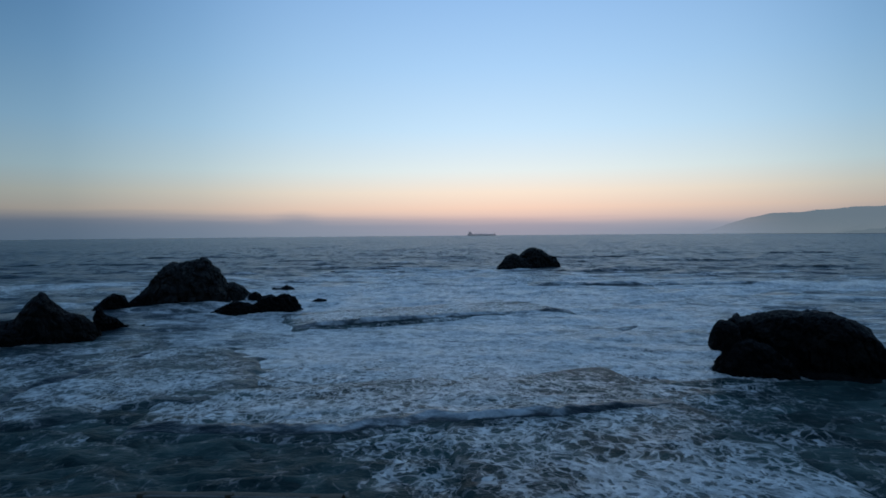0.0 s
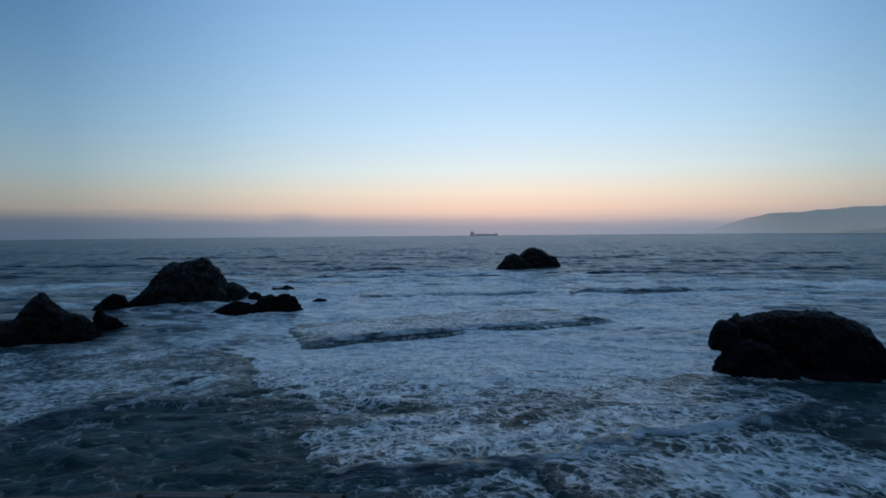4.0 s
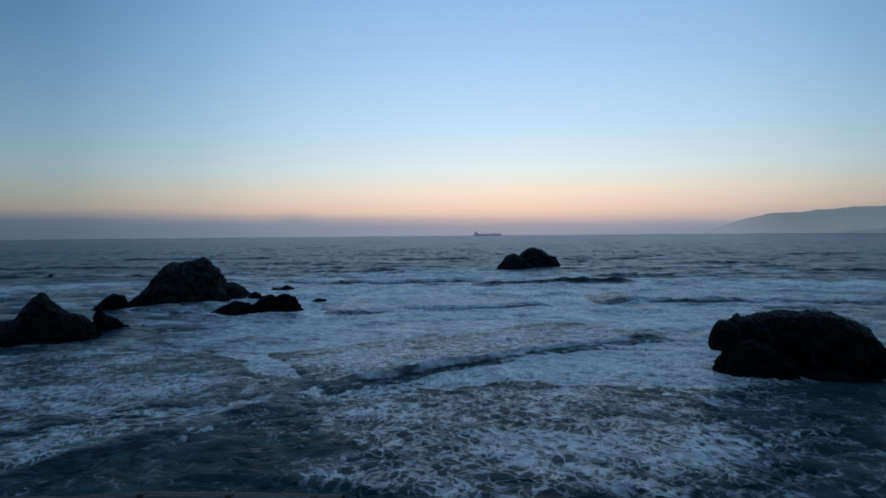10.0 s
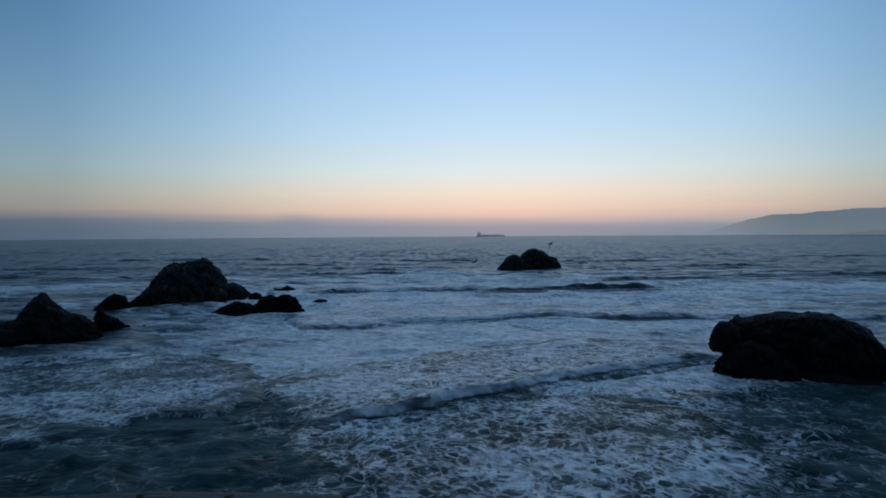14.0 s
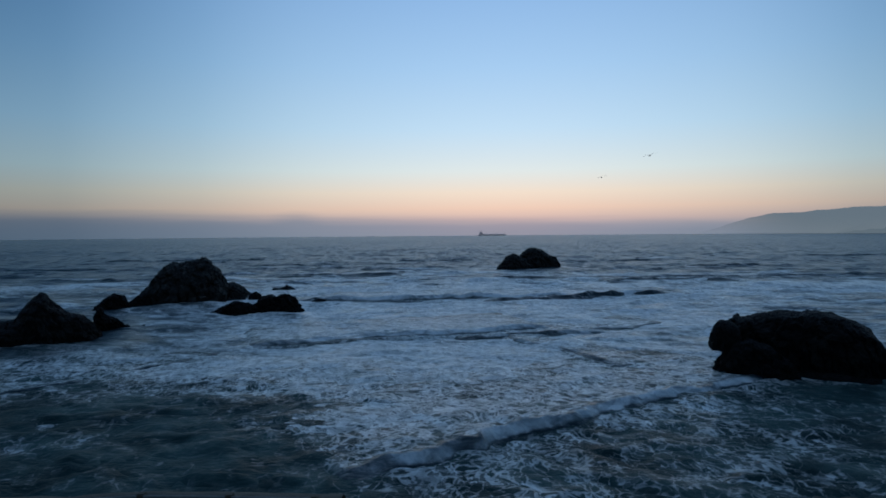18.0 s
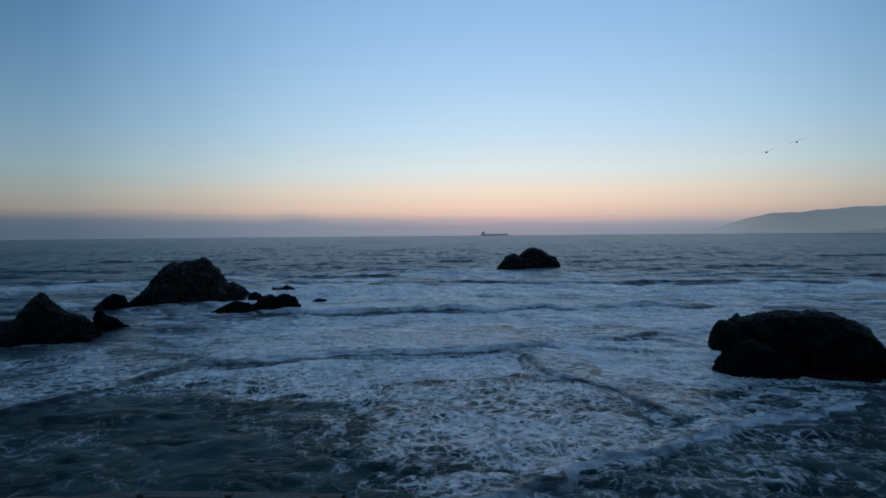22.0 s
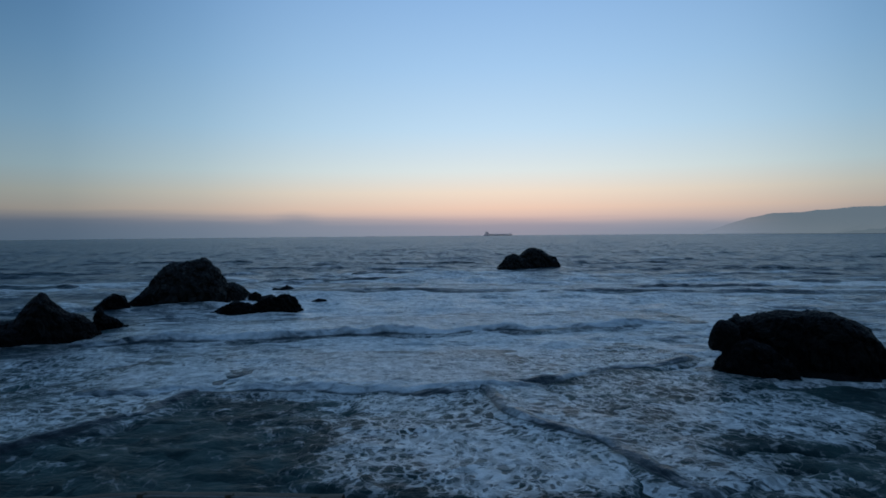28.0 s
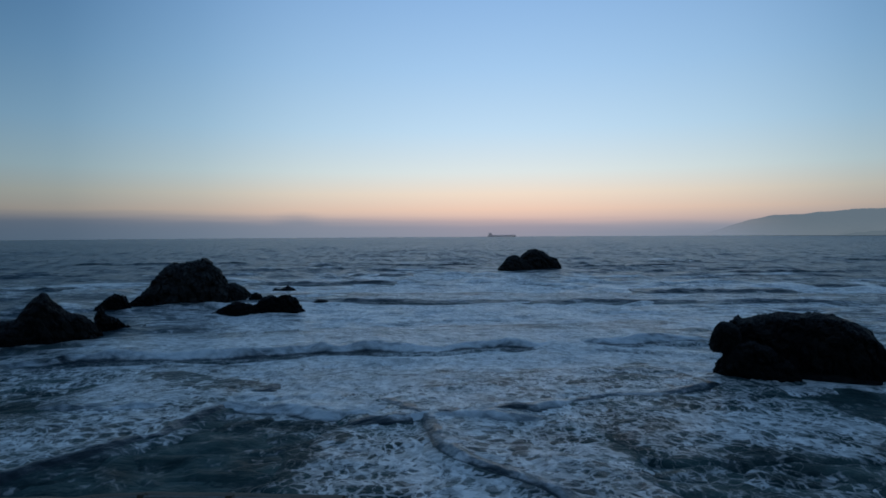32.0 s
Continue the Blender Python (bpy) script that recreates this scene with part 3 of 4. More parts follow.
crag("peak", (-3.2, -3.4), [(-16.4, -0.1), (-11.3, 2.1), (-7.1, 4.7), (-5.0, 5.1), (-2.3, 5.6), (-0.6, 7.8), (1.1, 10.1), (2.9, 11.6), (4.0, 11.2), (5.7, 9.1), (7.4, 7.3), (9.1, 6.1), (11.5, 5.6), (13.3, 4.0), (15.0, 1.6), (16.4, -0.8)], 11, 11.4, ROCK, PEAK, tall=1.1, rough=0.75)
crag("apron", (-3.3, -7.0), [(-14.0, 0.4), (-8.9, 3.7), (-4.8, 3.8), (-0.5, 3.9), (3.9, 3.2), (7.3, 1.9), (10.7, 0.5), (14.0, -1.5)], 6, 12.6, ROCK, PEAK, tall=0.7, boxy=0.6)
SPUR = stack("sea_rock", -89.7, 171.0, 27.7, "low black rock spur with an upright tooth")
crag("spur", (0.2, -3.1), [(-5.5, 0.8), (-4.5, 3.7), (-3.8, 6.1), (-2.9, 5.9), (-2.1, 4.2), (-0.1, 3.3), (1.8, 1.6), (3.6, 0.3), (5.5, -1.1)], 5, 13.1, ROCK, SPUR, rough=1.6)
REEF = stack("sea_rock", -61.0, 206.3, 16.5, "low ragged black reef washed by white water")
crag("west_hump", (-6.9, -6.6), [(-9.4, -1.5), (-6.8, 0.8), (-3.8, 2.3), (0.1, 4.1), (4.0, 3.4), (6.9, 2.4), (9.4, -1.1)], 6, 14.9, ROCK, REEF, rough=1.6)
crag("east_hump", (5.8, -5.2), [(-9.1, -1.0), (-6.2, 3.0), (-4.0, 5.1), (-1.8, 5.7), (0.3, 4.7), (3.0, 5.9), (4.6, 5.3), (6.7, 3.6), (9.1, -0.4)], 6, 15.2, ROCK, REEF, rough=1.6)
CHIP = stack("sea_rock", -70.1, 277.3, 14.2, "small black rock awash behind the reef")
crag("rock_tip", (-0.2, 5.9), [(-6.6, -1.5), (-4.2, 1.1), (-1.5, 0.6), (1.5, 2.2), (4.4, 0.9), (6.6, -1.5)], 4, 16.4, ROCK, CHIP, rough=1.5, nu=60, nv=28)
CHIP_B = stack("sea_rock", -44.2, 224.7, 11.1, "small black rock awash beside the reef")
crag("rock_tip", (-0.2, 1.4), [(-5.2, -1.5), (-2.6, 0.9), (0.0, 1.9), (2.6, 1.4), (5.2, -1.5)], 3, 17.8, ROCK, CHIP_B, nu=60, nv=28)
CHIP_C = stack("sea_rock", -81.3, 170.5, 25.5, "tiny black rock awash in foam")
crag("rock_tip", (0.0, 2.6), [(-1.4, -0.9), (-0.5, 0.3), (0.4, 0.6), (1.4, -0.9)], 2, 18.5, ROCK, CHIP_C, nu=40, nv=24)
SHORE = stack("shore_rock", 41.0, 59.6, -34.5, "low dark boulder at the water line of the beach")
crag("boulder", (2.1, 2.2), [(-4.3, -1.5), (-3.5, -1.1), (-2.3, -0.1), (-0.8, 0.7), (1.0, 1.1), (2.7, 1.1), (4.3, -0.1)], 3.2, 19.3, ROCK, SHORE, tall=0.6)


# ---------------------------------------------------------------- shore under the camera
def shore():
    xs = np.linspace(-600, 600, 161)
    ys = np.concatenate([np.linspace(-500, -2, 20), np.linspace(0, 90, 121)])
    Y, X = np.meshgrid(ys, xs, indexing="ij")
    reach = Y + 2.5 * drift(X, X * 0, 5, 50.0) - 6.0 * ease(X, 22.0, 52.0)
    z = -3.2 + 3.3 * ease(reach, 78.0, 50.0) + 2.0 * ease(reach, 52.0, 26.0)
    z += 16.5 * ease(Y + 1.2 * drift(X, Y, 8, 16.0), 13.0, 8.0)
    z += 4.6 * ease(Y + 0.3 * drift(X, Y, 9, 6.0), 3.8, 2.6)
    z += 0.12 * drift(X, Y, 12, 5.0) * ease(Y, 4.0, 8.0)
    me = sheet("ground", np.stack([X, Y, z], -1), len(ys), len(xs), CLIFF)
    return tagged(new("ground", me), "brown earth cliff above a dark wet beach", "ground", kind="structure")


shore()
def guard_rail():
    rail = tagged(new("guard_rail"), "low weathered rail with brown timber posts on the cliff edge", "railing")
    for x, z in [(-5.82, 20.06), (-4.14, 20.03), (-2.5, 19.98)]:
        part("post", box(bmesh.new(), x, 12.0, z - 0.6, 0.16, 0.16, 1.2, 0.02), TIMBER, rail, "brown timber post")
    line = [(-7.34, 19.95), (-6.58, 20.0), (-5.82, 20.04), (-4.14, 20.01), (-2.5, 19.96)]
    for (x0, z0), (x1, z1) in zip(line, line[1:]):
        part("rail", rod(bmesh.new(), (x0, 11.95, z0 - 0.03), (x1, 11.95, z1 - 0.03), 0.03, 0.03, 10), CONCRETE, rail, "grey pipe rail")
    return rail


def bank():
    """The earth edge below the rail."""
    xs = np.linspace(-9.0, -2.0, 60)
    ys = np.linspace(11.2, 14.0, 16)
    Y, X = np.meshgrid(ys, xs, indexing="ij")
    crest = np.interp(X, [-7.34, -6.58, -5.82, -4.14, -2.5], [19.95, 20.0, 20.04, 20.01, 19.96]) - 0.075
    z = crest - 0.5 * ease(Y, 12.1, 11.2) - 3.0 * ease(Y, 12.3, 14.0) + 0.015 * drift(X, Y, 31, 0.8)
    me = sheet("bank", np.stack([X, Y, z], -1), len(ys), len(xs), CLIFF)
    return tagged(new("bank", me), "brown earth bank along the cliff edge", "bank", kind="structure")


guard_rail()
bank()


# ---------------------------------------------------------------- headland far across the water
def headland(name, radius, line, mat, label):
    """line: bearing in degrees and crest height."""
    az = np.radians(np.linspace(line[0][0], line[-1][0], 260))
    top = np.interp(np.degrees(az), [a for a, _ in line], [h for _, h in line])
    top = top + 4.0 * drift(np.degrees(az), az * 0, 4, 3.0) * ease(top, 5, 60) + 1.3 * drift(np.degrees(az), az * 0, 6, 0.6) * ease(top, 5, 60)
    k = np.linspace(0, 1, 14)
    K, A = np.meshgrid(k, az, indexing="ij")
    T = np.broadcast_to(top, K.shape)
    r = radius - 260 * (1 - K) + 20 * drift(np.degrees(A) * 4, K * 6, 15, 3.0) * (1 - K)
    z = -4 + (T + 4) * K ** 0.8
    back = np.stack([(radius + 60) * np.sin(az), (radius + 60) * np.cos(az), np.full(az.shape, -4.0)], -1)[None]
    verts = np.concatenate([np.stack([r * np.sin(A), r * np.cos(A), z], -1), back])
    me = sheet(name, verts, 15, len(az), mat)
    return tagged(new(name, me), label, "headland", kind="structure")


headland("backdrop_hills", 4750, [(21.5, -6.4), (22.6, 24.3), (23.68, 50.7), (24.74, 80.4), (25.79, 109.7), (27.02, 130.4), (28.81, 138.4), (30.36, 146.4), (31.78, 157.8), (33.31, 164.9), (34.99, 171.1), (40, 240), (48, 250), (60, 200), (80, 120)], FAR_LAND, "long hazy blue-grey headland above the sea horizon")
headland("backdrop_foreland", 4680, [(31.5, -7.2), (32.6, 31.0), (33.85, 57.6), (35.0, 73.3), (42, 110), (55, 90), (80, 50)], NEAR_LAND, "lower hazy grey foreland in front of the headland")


# ---------------------------------------------------------------- ship
def cargo_ship():
    ship = tagged(new("cargo_ship"), "long grey cargo ship with its deckhouse aft, hazy", "ship")
    bm = bmesh.new()
    n, L, B, D = 24, 204.0, 30.0, 10.5
    rings = []
    for i in range(n + 1):
        u = i / n
        x = -L / 2 + L * u
        full = min(1.0, 0.72 + u * 2.2) if u < 0.15 else (1.0 if u < 0.82 else max(0.02, 1 - ((u - 0.82) / 0.18) ** 2))
        sheer = D + 3.2 * max(0, (u - 0.88) / 0.12) ** 0.6 + 1.0 * max(0, 0.1 - u) * 10
        rake = 4.5 * max(0, (u - 0.9) / 0.1)
        w = B / 2
        rings.append([bm.verts.new(p) for p in (
            (x - rake, 0, -3), (x - rake * 0.6, -w * full * 0.8, -3), (x, -w * full, 2), (x + rake * 0.3, -w * min(1, full + 0.08), sheer),
            (x + rake * 0.3, w * min(1, full + 0.08), sheer), (x, w * full, 2), (x - rake * 0.6, w * full * 0.8, -3))])
    for a, b in zip(rings, rings[1:]):
        for j in range(7):
            bm.faces.new((a[j], b[j], b[(j + 1) % 7], a[(j + 1) % 7]))
    bm.faces.new(rings[0][::-1])
    bm.faces.new(rings[-1])
    part("hull", bm, HULL, ship, "dark grey steel hull")
    house = part("deckhouse", box(box(box(bmesh.new(), -82, 0, 15.5, 22, 26, 10, 0.4), -83, 0, 23, 17, 22, 6, 0.4), -80, 0, 27.3, 9, 28, 2.8, 0.3), DECKHOUSE, ship, "pale deckhouse")
    for k in range(3):
        part("window", box(bmesh.new(), -70.8 - (0 if k == 0 else 3.7 * 0), 0, 12.8 + 2.8 * k, 0.3, 21, 0.9), HULL, house)
    part("funnel", box(bmesh.new(), -92, 0, 27.5, 6, 7, 9, 1.2), HULL, ship, "dark funnel")
    part("mast", rod(rod(bmesh.new(), (-80, 0, 28), (-80, 0, 40), 0.6, 0.3), (-80, -4, 36), (-80, 4, 36), 0.2, 0.2), DECKHOUSE, ship)
    part("foremast", rod(bmesh.new(), (92, 0, 13), (92, 0, 24), 0.5, 0.25), DECKHOUSE, ship)
    for k in range(7):
        part("hatch_cover", box(bmesh.new(), -58 + 21 * k, 0, 11.8, 15, 18, 2.6, 0.3), HULL, ship)
    for k in range(4):
        x = -47.5 + 42 * k
        part("deck_crane", rod(box(bmesh.new(), x, 0, 14.5, 2.4, 2.4, 8), (x, 0, 17.5), (x + 17, 0, 16.0), 0.6, 0.4), DECKHOUSE, ship)
    return ship


SHIP = cargo_ship()


# ---------------------------------------------------------------- gulls
def gull():
    bird = tagged(new("gull"), "grey gull gliding on long narrow spread wings", "bird", group="gulls in flight")
    bm = bmesh.new()
    bmesh.ops.create_uvsphere(bm, u_segments=14, v_segments=12, radius=1.0)
    for v in bm.verts:
        along = v.co.y
        v.co = Vector((v.co.x * 0.068, along * 0.24, v.co.z * 0.062 * (1.0 if v.co.z < 0 else 0.85)))
        if along < -0.2:
            v.co.x *= 1 + 0.75 * (along + 0.2)
            v.co.z *= 1 + 0.75 * (along + 0.2)
    body = part("body", bm, FEATHER, bird, smooth=True)
    bm = bmesh.new()
    bmesh.ops.create_uvsphere(bm, u_segments=12, v_segments=10, radius=0.046)
    for v in bm.verts:
        v.co = Vector((v.co.x, v.co.y * 1.35 + 0.25, v.co.z + 0.02))
    part("head", bm, FEATHER, bird, smooth=True)
    part("bill", rod(bmesh.new(), (0, 0.295, 0.015), (0, 0.355, 0.005), 0.013, 0.004, 6), BILL, bird)
    bm = bmesh.new()
    for z in (0.008, -0.008):
        vs = [bm.verts.new(p) for p in ((-0.03, -0.18, z), (0.03, -0.18, z), (0.075, -0.36, z * 0.4), (0, -0.375, z * 0.4), (-0.075, -0.36, z * 0.4))]
        bm.faces.new(vs if z > 0 else vs[::-1])
    bmesh.ops.convex_hull(bm, input=bm.verts)
    part("tail", bm, FEATHER, bird)
    wings = []
    for side in (-1, 1):
        bm = bmesh.new()
        rows = []
        for k in range(11):
            u = k / 10
            x = 0.045 + 0.56 * u
            lead = 0.10 + 0.10 * math.sin(min(u / 0.45, 1) * math.pi / 2) - 0.26 * max(0, u - 0.45) ** 1.3
            chord = 0.19 * (1 - 0.25 * u) if u < 0.6 else 0.19 * 0.85 * (1 - ((u - 0.6) / 0.4) ** 1.6 * 0.93)
            z = 0.02 + 0.075 * math.sin(min(u / 0.5, 1) * math.pi / 2) - 0.10 * max(0, u - 0.45)
            th = 0.012 * (1 - 0.7 * u)
            rows.append([bm.verts.new((side * x, lead - chord * c, z + th * h)) for c, h in ((0, 0), (0.25, 1), (0.7, 0.6), (1, 0), (0.7, -0.3), (0.25, -0.6))])
        for a, b in zip(rows, rows[1:]):
            for j in range(6):
                f = (a[j], b[j], b[(j + 1) % 6], a[(j + 1) % 6])
                bm.faces.new(f if side > 0 else f[::-1])
        bm.faces.new(rows[0] if side < 0 else rows[0][::-1])
        bm.faces.new(rows[-1] if side > 0 else rows[-1][::-1])
        wings.append(part("wing", bm, DARK_FEATHER, bird, "dark slender wing", smooth=True))
    return bird, wings


GULLS = [gull() for _ in range(3)]

# ---------------------------------------------------------------- waves
ROLLERS = {
    "A": wave(murk=0.85, foam=0.66, face=0.8, ambient=0.28, ragged=1.0, front=2.6, taper=0.5, length=80, height=0.9, seed=101, bow=-5.0, tail=0.5, back=34.0),
    "B": wave(murk=0.8, foam=0.66, face=0.85, ambient=0.32, ragged=1.2, front=2.6, taper=0.22, length=90, height=1.3, seed=112, bow=2.5, curl=2.0, tail=0.52, back=44.0),
    "C": wave(murk=0.55, face=0.9, foam=0.92, ragged=0.8, ambient=0.48, taper=0.3, length=80, height=1.45, front=3.2, seed=123, bow=1.5, tail=0.6, back=46.0),
    "P": wave(murk=0.7, face=0.6, foam=0.7, ragged=0.6, ambient=0.35, taper=0.2, length=66, height=0.95, front=2.2, seed=129, bow=0.5, tail=0.5, back=30.0),
    "L": wave(murk=0.75, face=0.3, ambient=0.25, length=62, height=0.9, seed=134, foam=0.5, bow=-1.0, tail=0.55, back=30.0, front=3.0),
    "M": wave(murk=0.7, face=0.15, ambient=0.2, length=62, height=0.7, seed=145, foam=0.62, bow=-2.0, tail=0.42, back=40.0, front=1.6),
    "D": wave(murk=0.65, face=0.6, ambient=0.55, length=60, height=0.5, seed=156, bow=-1.5, tail=0.5, back=14.0, front=1.3, ragged=0.25, foam=0.7),
    "E": wave(face=0.9, ragged=0.8, ambient=0.48, length=170, height=1.75, front=4.2, seed=167, bow=0.5, tail=0.6, back=46.0, step=0.6, foam=0.92),
    "F": wave(face=0.8, ambient=0.42, length=120, height=1.4, front=4.0, seed=178, bow=1.0, tail=0.62, back=44.0, step=0.6, foam=0.8),
    "G": wave(face=0.4, ambient=0.35, length=280, front=5.0, height=0.95, taper=0.45, seed=189, bow=0.0, tail=0.5, back=50.0, step=0.9, foam=0.7),
    "N": wave(face=0.25, ambient=0.45, length=86, height=2.4, front=4.5, seed=193, bow=0.8, tail=0.5, back=18.0, step=0.5, foam=0.75, ragged=0.8, label="steep dark swell about to break"),
    "swell_1": wave(length=40.4, height=1.53, seed=207, front=6.0, back=30.0, foam=0.9, tail=0.42, face=0.03, ambient=0.12, step=0.6, label="distant swell with a dark face and a pale foam streak"),
    "swell_2": wave(length=90.4, height=1.53, seed=214, front=6.0, back=30.0, foam=0.49, tail=0.21, face=0.03, ambient=0.12, step=0.6, label="distant swell with a dark face and a pale foam streak"),
    "swell_3": wave(length=57.4, height=1.36, seed=221, front=6.0, back=30.0, foam=0.84, tail=0.36, face=0.03, ambient=0.12, step=0.6, label="distant swell with a dark face and a pale foam streak"),
    "swell_4": wave(length=116.1, height=1.7, seed=228, front=6.0, back=30.0, foam=0.42, tail=0.18, face=0.03, ambient=0.12, step=0.73, label="distant swell with a dark face and a pale foam streak"),
    "swell_5": wave(length=76.8, height=1.53, seed=235, front=6.0, back=30.0, foam=0.7, tail=0.3, face=0.03, ambient=0.12, step=0.6, label="distant swell with a dark face and a pale foam streak"),
    "swell_6": wave(length=92.0, height=1.53, seed=242, front=6.0, back=30.0, foam=0.42, tail=0.18, face=0.03, ambient=0.12, step=0.6, label="distant swell with a dark face and a pale foam streak"),
    "swell_7": wave(length=69.9, height=1.53, seed=249, front=6.0, back=30.0, foam=0.84, tail=0.36, face=0.03, ambient=0.12, step=0.6, label="distant swell with a dark face and a pale foam streak"),
    "swell_8": wave(length=166.4, height=1.53, seed=256, front=6.0, back=30.0, foam=0.35, tail=0.15, face=0.03, ambient=0.12, step=1.04, label="distant swell with a dark face and a pale foam streak"),
    "swell_9": wave(length=160.5, height=1.53, seed=263, front=6.0, back=30.0, foam=0.42, tail=0.18, face=0.03, ambient=0.12, step=1.0, label="distant swell with a dark face and a pale foam streak"),
    "swell_10": wave(length=81.3, height=1.53, seed=270, front=6.0, back=30.0, foam=0.63, tail=0.27, face=0.03, ambient=0.12, step=0.6, label="distant swell with a dark face and a pale foam streak"),
    "swell_11": wave(length=77.7, height=1.53, seed=277, front=6.0, back=30.0, foam=0.35, tail=0.15, face=0.03, ambient=0.12, step=0.6, label="distant swell with a dark face and a pale foam streak"),
    "swell_12": wave(length=94.3, height=1.36, seed=284, front=6.0, back=30.0, foam=0.42, tail=0.18, face=0.03, ambient=0.12, step=0.6, label="distant swell with a dark face and a pale foam streak"),
    "swell_13": wave(length=40.3, height=1.53, seed=291, front=6.0, back=30.0, foam=0.77, tail=0.33, face=0.03, ambient=0.12, step=0.6, label="distant swell with a dark face and a pale foam streak"),
}
PATCHES = [foam_patch(64, 54, 0.48, 301), foam_patch(46, 54, 0.60, 311), foam_patch(44, 50, 0.5, 321, label="streaky white foam drifting over murky water"),
           foam_patch(72, 62, 0.46, 331, murk=0.6, label="broad streaky foam below a pointed black rock")]
SPRAYS = [spray(4.0, 3.4, 5), spray(8.0, 4.6, 9)]


# ---------------------------------------------------------------- what moves
def glide(ob, rows):
    """rows: seconds, x, y, z and heading in degrees."""
    walk(ob, [(t, pose(x, y, z, 0, 0, turn)) for t, x, y, z, turn in rows])


def fly(ob, bank, rows):
    walk(ob, [(t, pose(x, y, z, 10, bank, turn)) for t, x, y, z, turn in rows])


def flap(wings, rows):
    """rows: seconds and lift of the wings in degrees."""
    for wing, side in zip(wings, (1, -1)):
        walk(wing, [(t, pose(0, 0, 0, 0, side * lift, 0)) for t, lift in rows])


def motions():
    glide(SPRAYS[0], [(0, -70.0, 255.0, -5, 0), (13.3, -70.0, 255.0, -4.5, 0), (14.1, -70.0, 255.0, 0.2, 0), (14.5, -69.5, 255.0, -0.8, 6), (15.4, -69.0, 255.0, -5, 10), (32, -69.0, 255.0, -5, 10)])
    glide(SPRAYS[1], [(0, -48.9, 201.0, -5.6, 0), (18.9, -48.9, 201.0, -5.5, 0), (19.7, -48.7, 201.0, -0.6, 0), (20.3, -48.4, 201.0, 0.3, 0), (20.9, -48.0, 201.0, -1.2, 5), (22.2, -48.8, 201.0, -5.5, 8), (32, -48.8, 201.0, -5.6, 8)])
    glide(ROLLERS["A"], [(0, -3.0, 81.0, 0, 8.0), (1, 3.0, 77.0, 0, 14.0), (2, 10.0, 74.2, 0, 18.5), (3, 16.0, 71.8, -0.1, 20.5), (6, 34.0, 76.0, -0.3, 20.0), (8, 34.3, 67.1, -0.8, 19.5), (10, 30.2, 55.3, -1.6, 18.1), (32, 30.2, 55.3, -1.6, 18.1)])
    glide(ROLLERS["B"], [(0, -1.2, 181.8, 0.15, 19.4), (3, 5.5, 164.9, 0.15, 21.9), (6, 8.9, 148.7, 0.1, 24.0), (9, 14.2, 133.5, 0, 31.2), (11.5, 14.4, 116.4, 0, 30.2), (14, 17.0, 105.0, 0, 29.8), (16.5, 21.1, 94.7, -0.2, 32.1), (19, 24.6, 84.7, -0.42, 29.3), (21, 29.0, 78.6, -0.6, 27.5), (23, 33.6, 73.2, -0.75, 26.2), (25, 35.0, 68.9, -0.95, 21.0), (28, 36.7, 64.5, -1.7, 21.2), (31, 38.4, 55.2, -2.4, 20.6), (32, 38.4, 55.2, -2.4, 20.6)])
    glide(ROLLERS["C"], [(0, 5.3, 293.4, -0.8, 7.6), (3, 4.9, 258.2, -0.3, 9.6), (6, 1.7, 241.5, 0, 6.4), (9, 0.2, 213.5, 0, 12.3), (11.5, -1.8, 193.9, 0, 14.6), (14, -3.8, 178.0, 0, 19.7), (17, -7.4, 160.0, 0, 18.5), (20, -9.1, 138.0, 0, 17.0), (23, -13.9, 124.0, 0, 10.0), (25, -18.6, 113.0, 0, 5.0), (28, -21.0, 99.6, 0, 1.6), (30, -22.3, 92.6, -0.1, -3.8), (32, -22.3, 87.6, -0.2, -6.4)])
    glide(ROLLERS["P"], [(0, 66.0, 262.0, -2.4, 18), (13, 42.0, 189.0, -2.0, 18), (17, 34.2, 163.0, -0.6, 20.0), (20, 27.3, 150.1, -0.15, 21.0), (23, 24.0, 136.2, 0, 20.0), (25, 23.4, 124.9, 0, 21.5), (28, 22.0, 108.7, 0, 26.0), (30, 18.0, 98.8, 0, 21.5), (32, 15.9, 91.6, 0, 18.4)])
    glide(PATCHES[0], [(0, 16.0, 96.0, -2.2, 0), (3, 15.0, 91.0, -1.2, 2), (5.5, 13.0, 86.0, 0, 4), (9, 11.0, 80.0, 0, 6), (12.5, 9.0, 75.0, -0.05, 8), (15, 8.5, 72.0, -0.5, 10), (18, 8.0, 70.0, -2.2, 12), (32, 8.0, 70.0, -2.4, 12)])
    glide(PATCHES[1], [(0, 13.0, 92.0, -2.6, -8), (17, 12.5, 91.0, -2.4, -8), (20.5, 10.0, 87.0, -0.3, -9), (23, 7.0, 83.0, 0, -10), (26, 5.0, 80.0, 0, -11), (29, 4.0, 77.0, 0, -12), (32, 3.0, 73.0, 0, -13)])
    glide(PATCHES[3], [(0, -64.0, 108.0, 0, 20), (4, -65.0, 107.0, 0, 22), (9, -65.0, 104.0, 0, 25), (14, -62.0, 99.0, 0, 28), (18, -60.0, 96.0, -0.7, 30), (22, -59.0, 95.0, -2.4, 31), (32, -59.0, 95.0, -2.4, 31)])
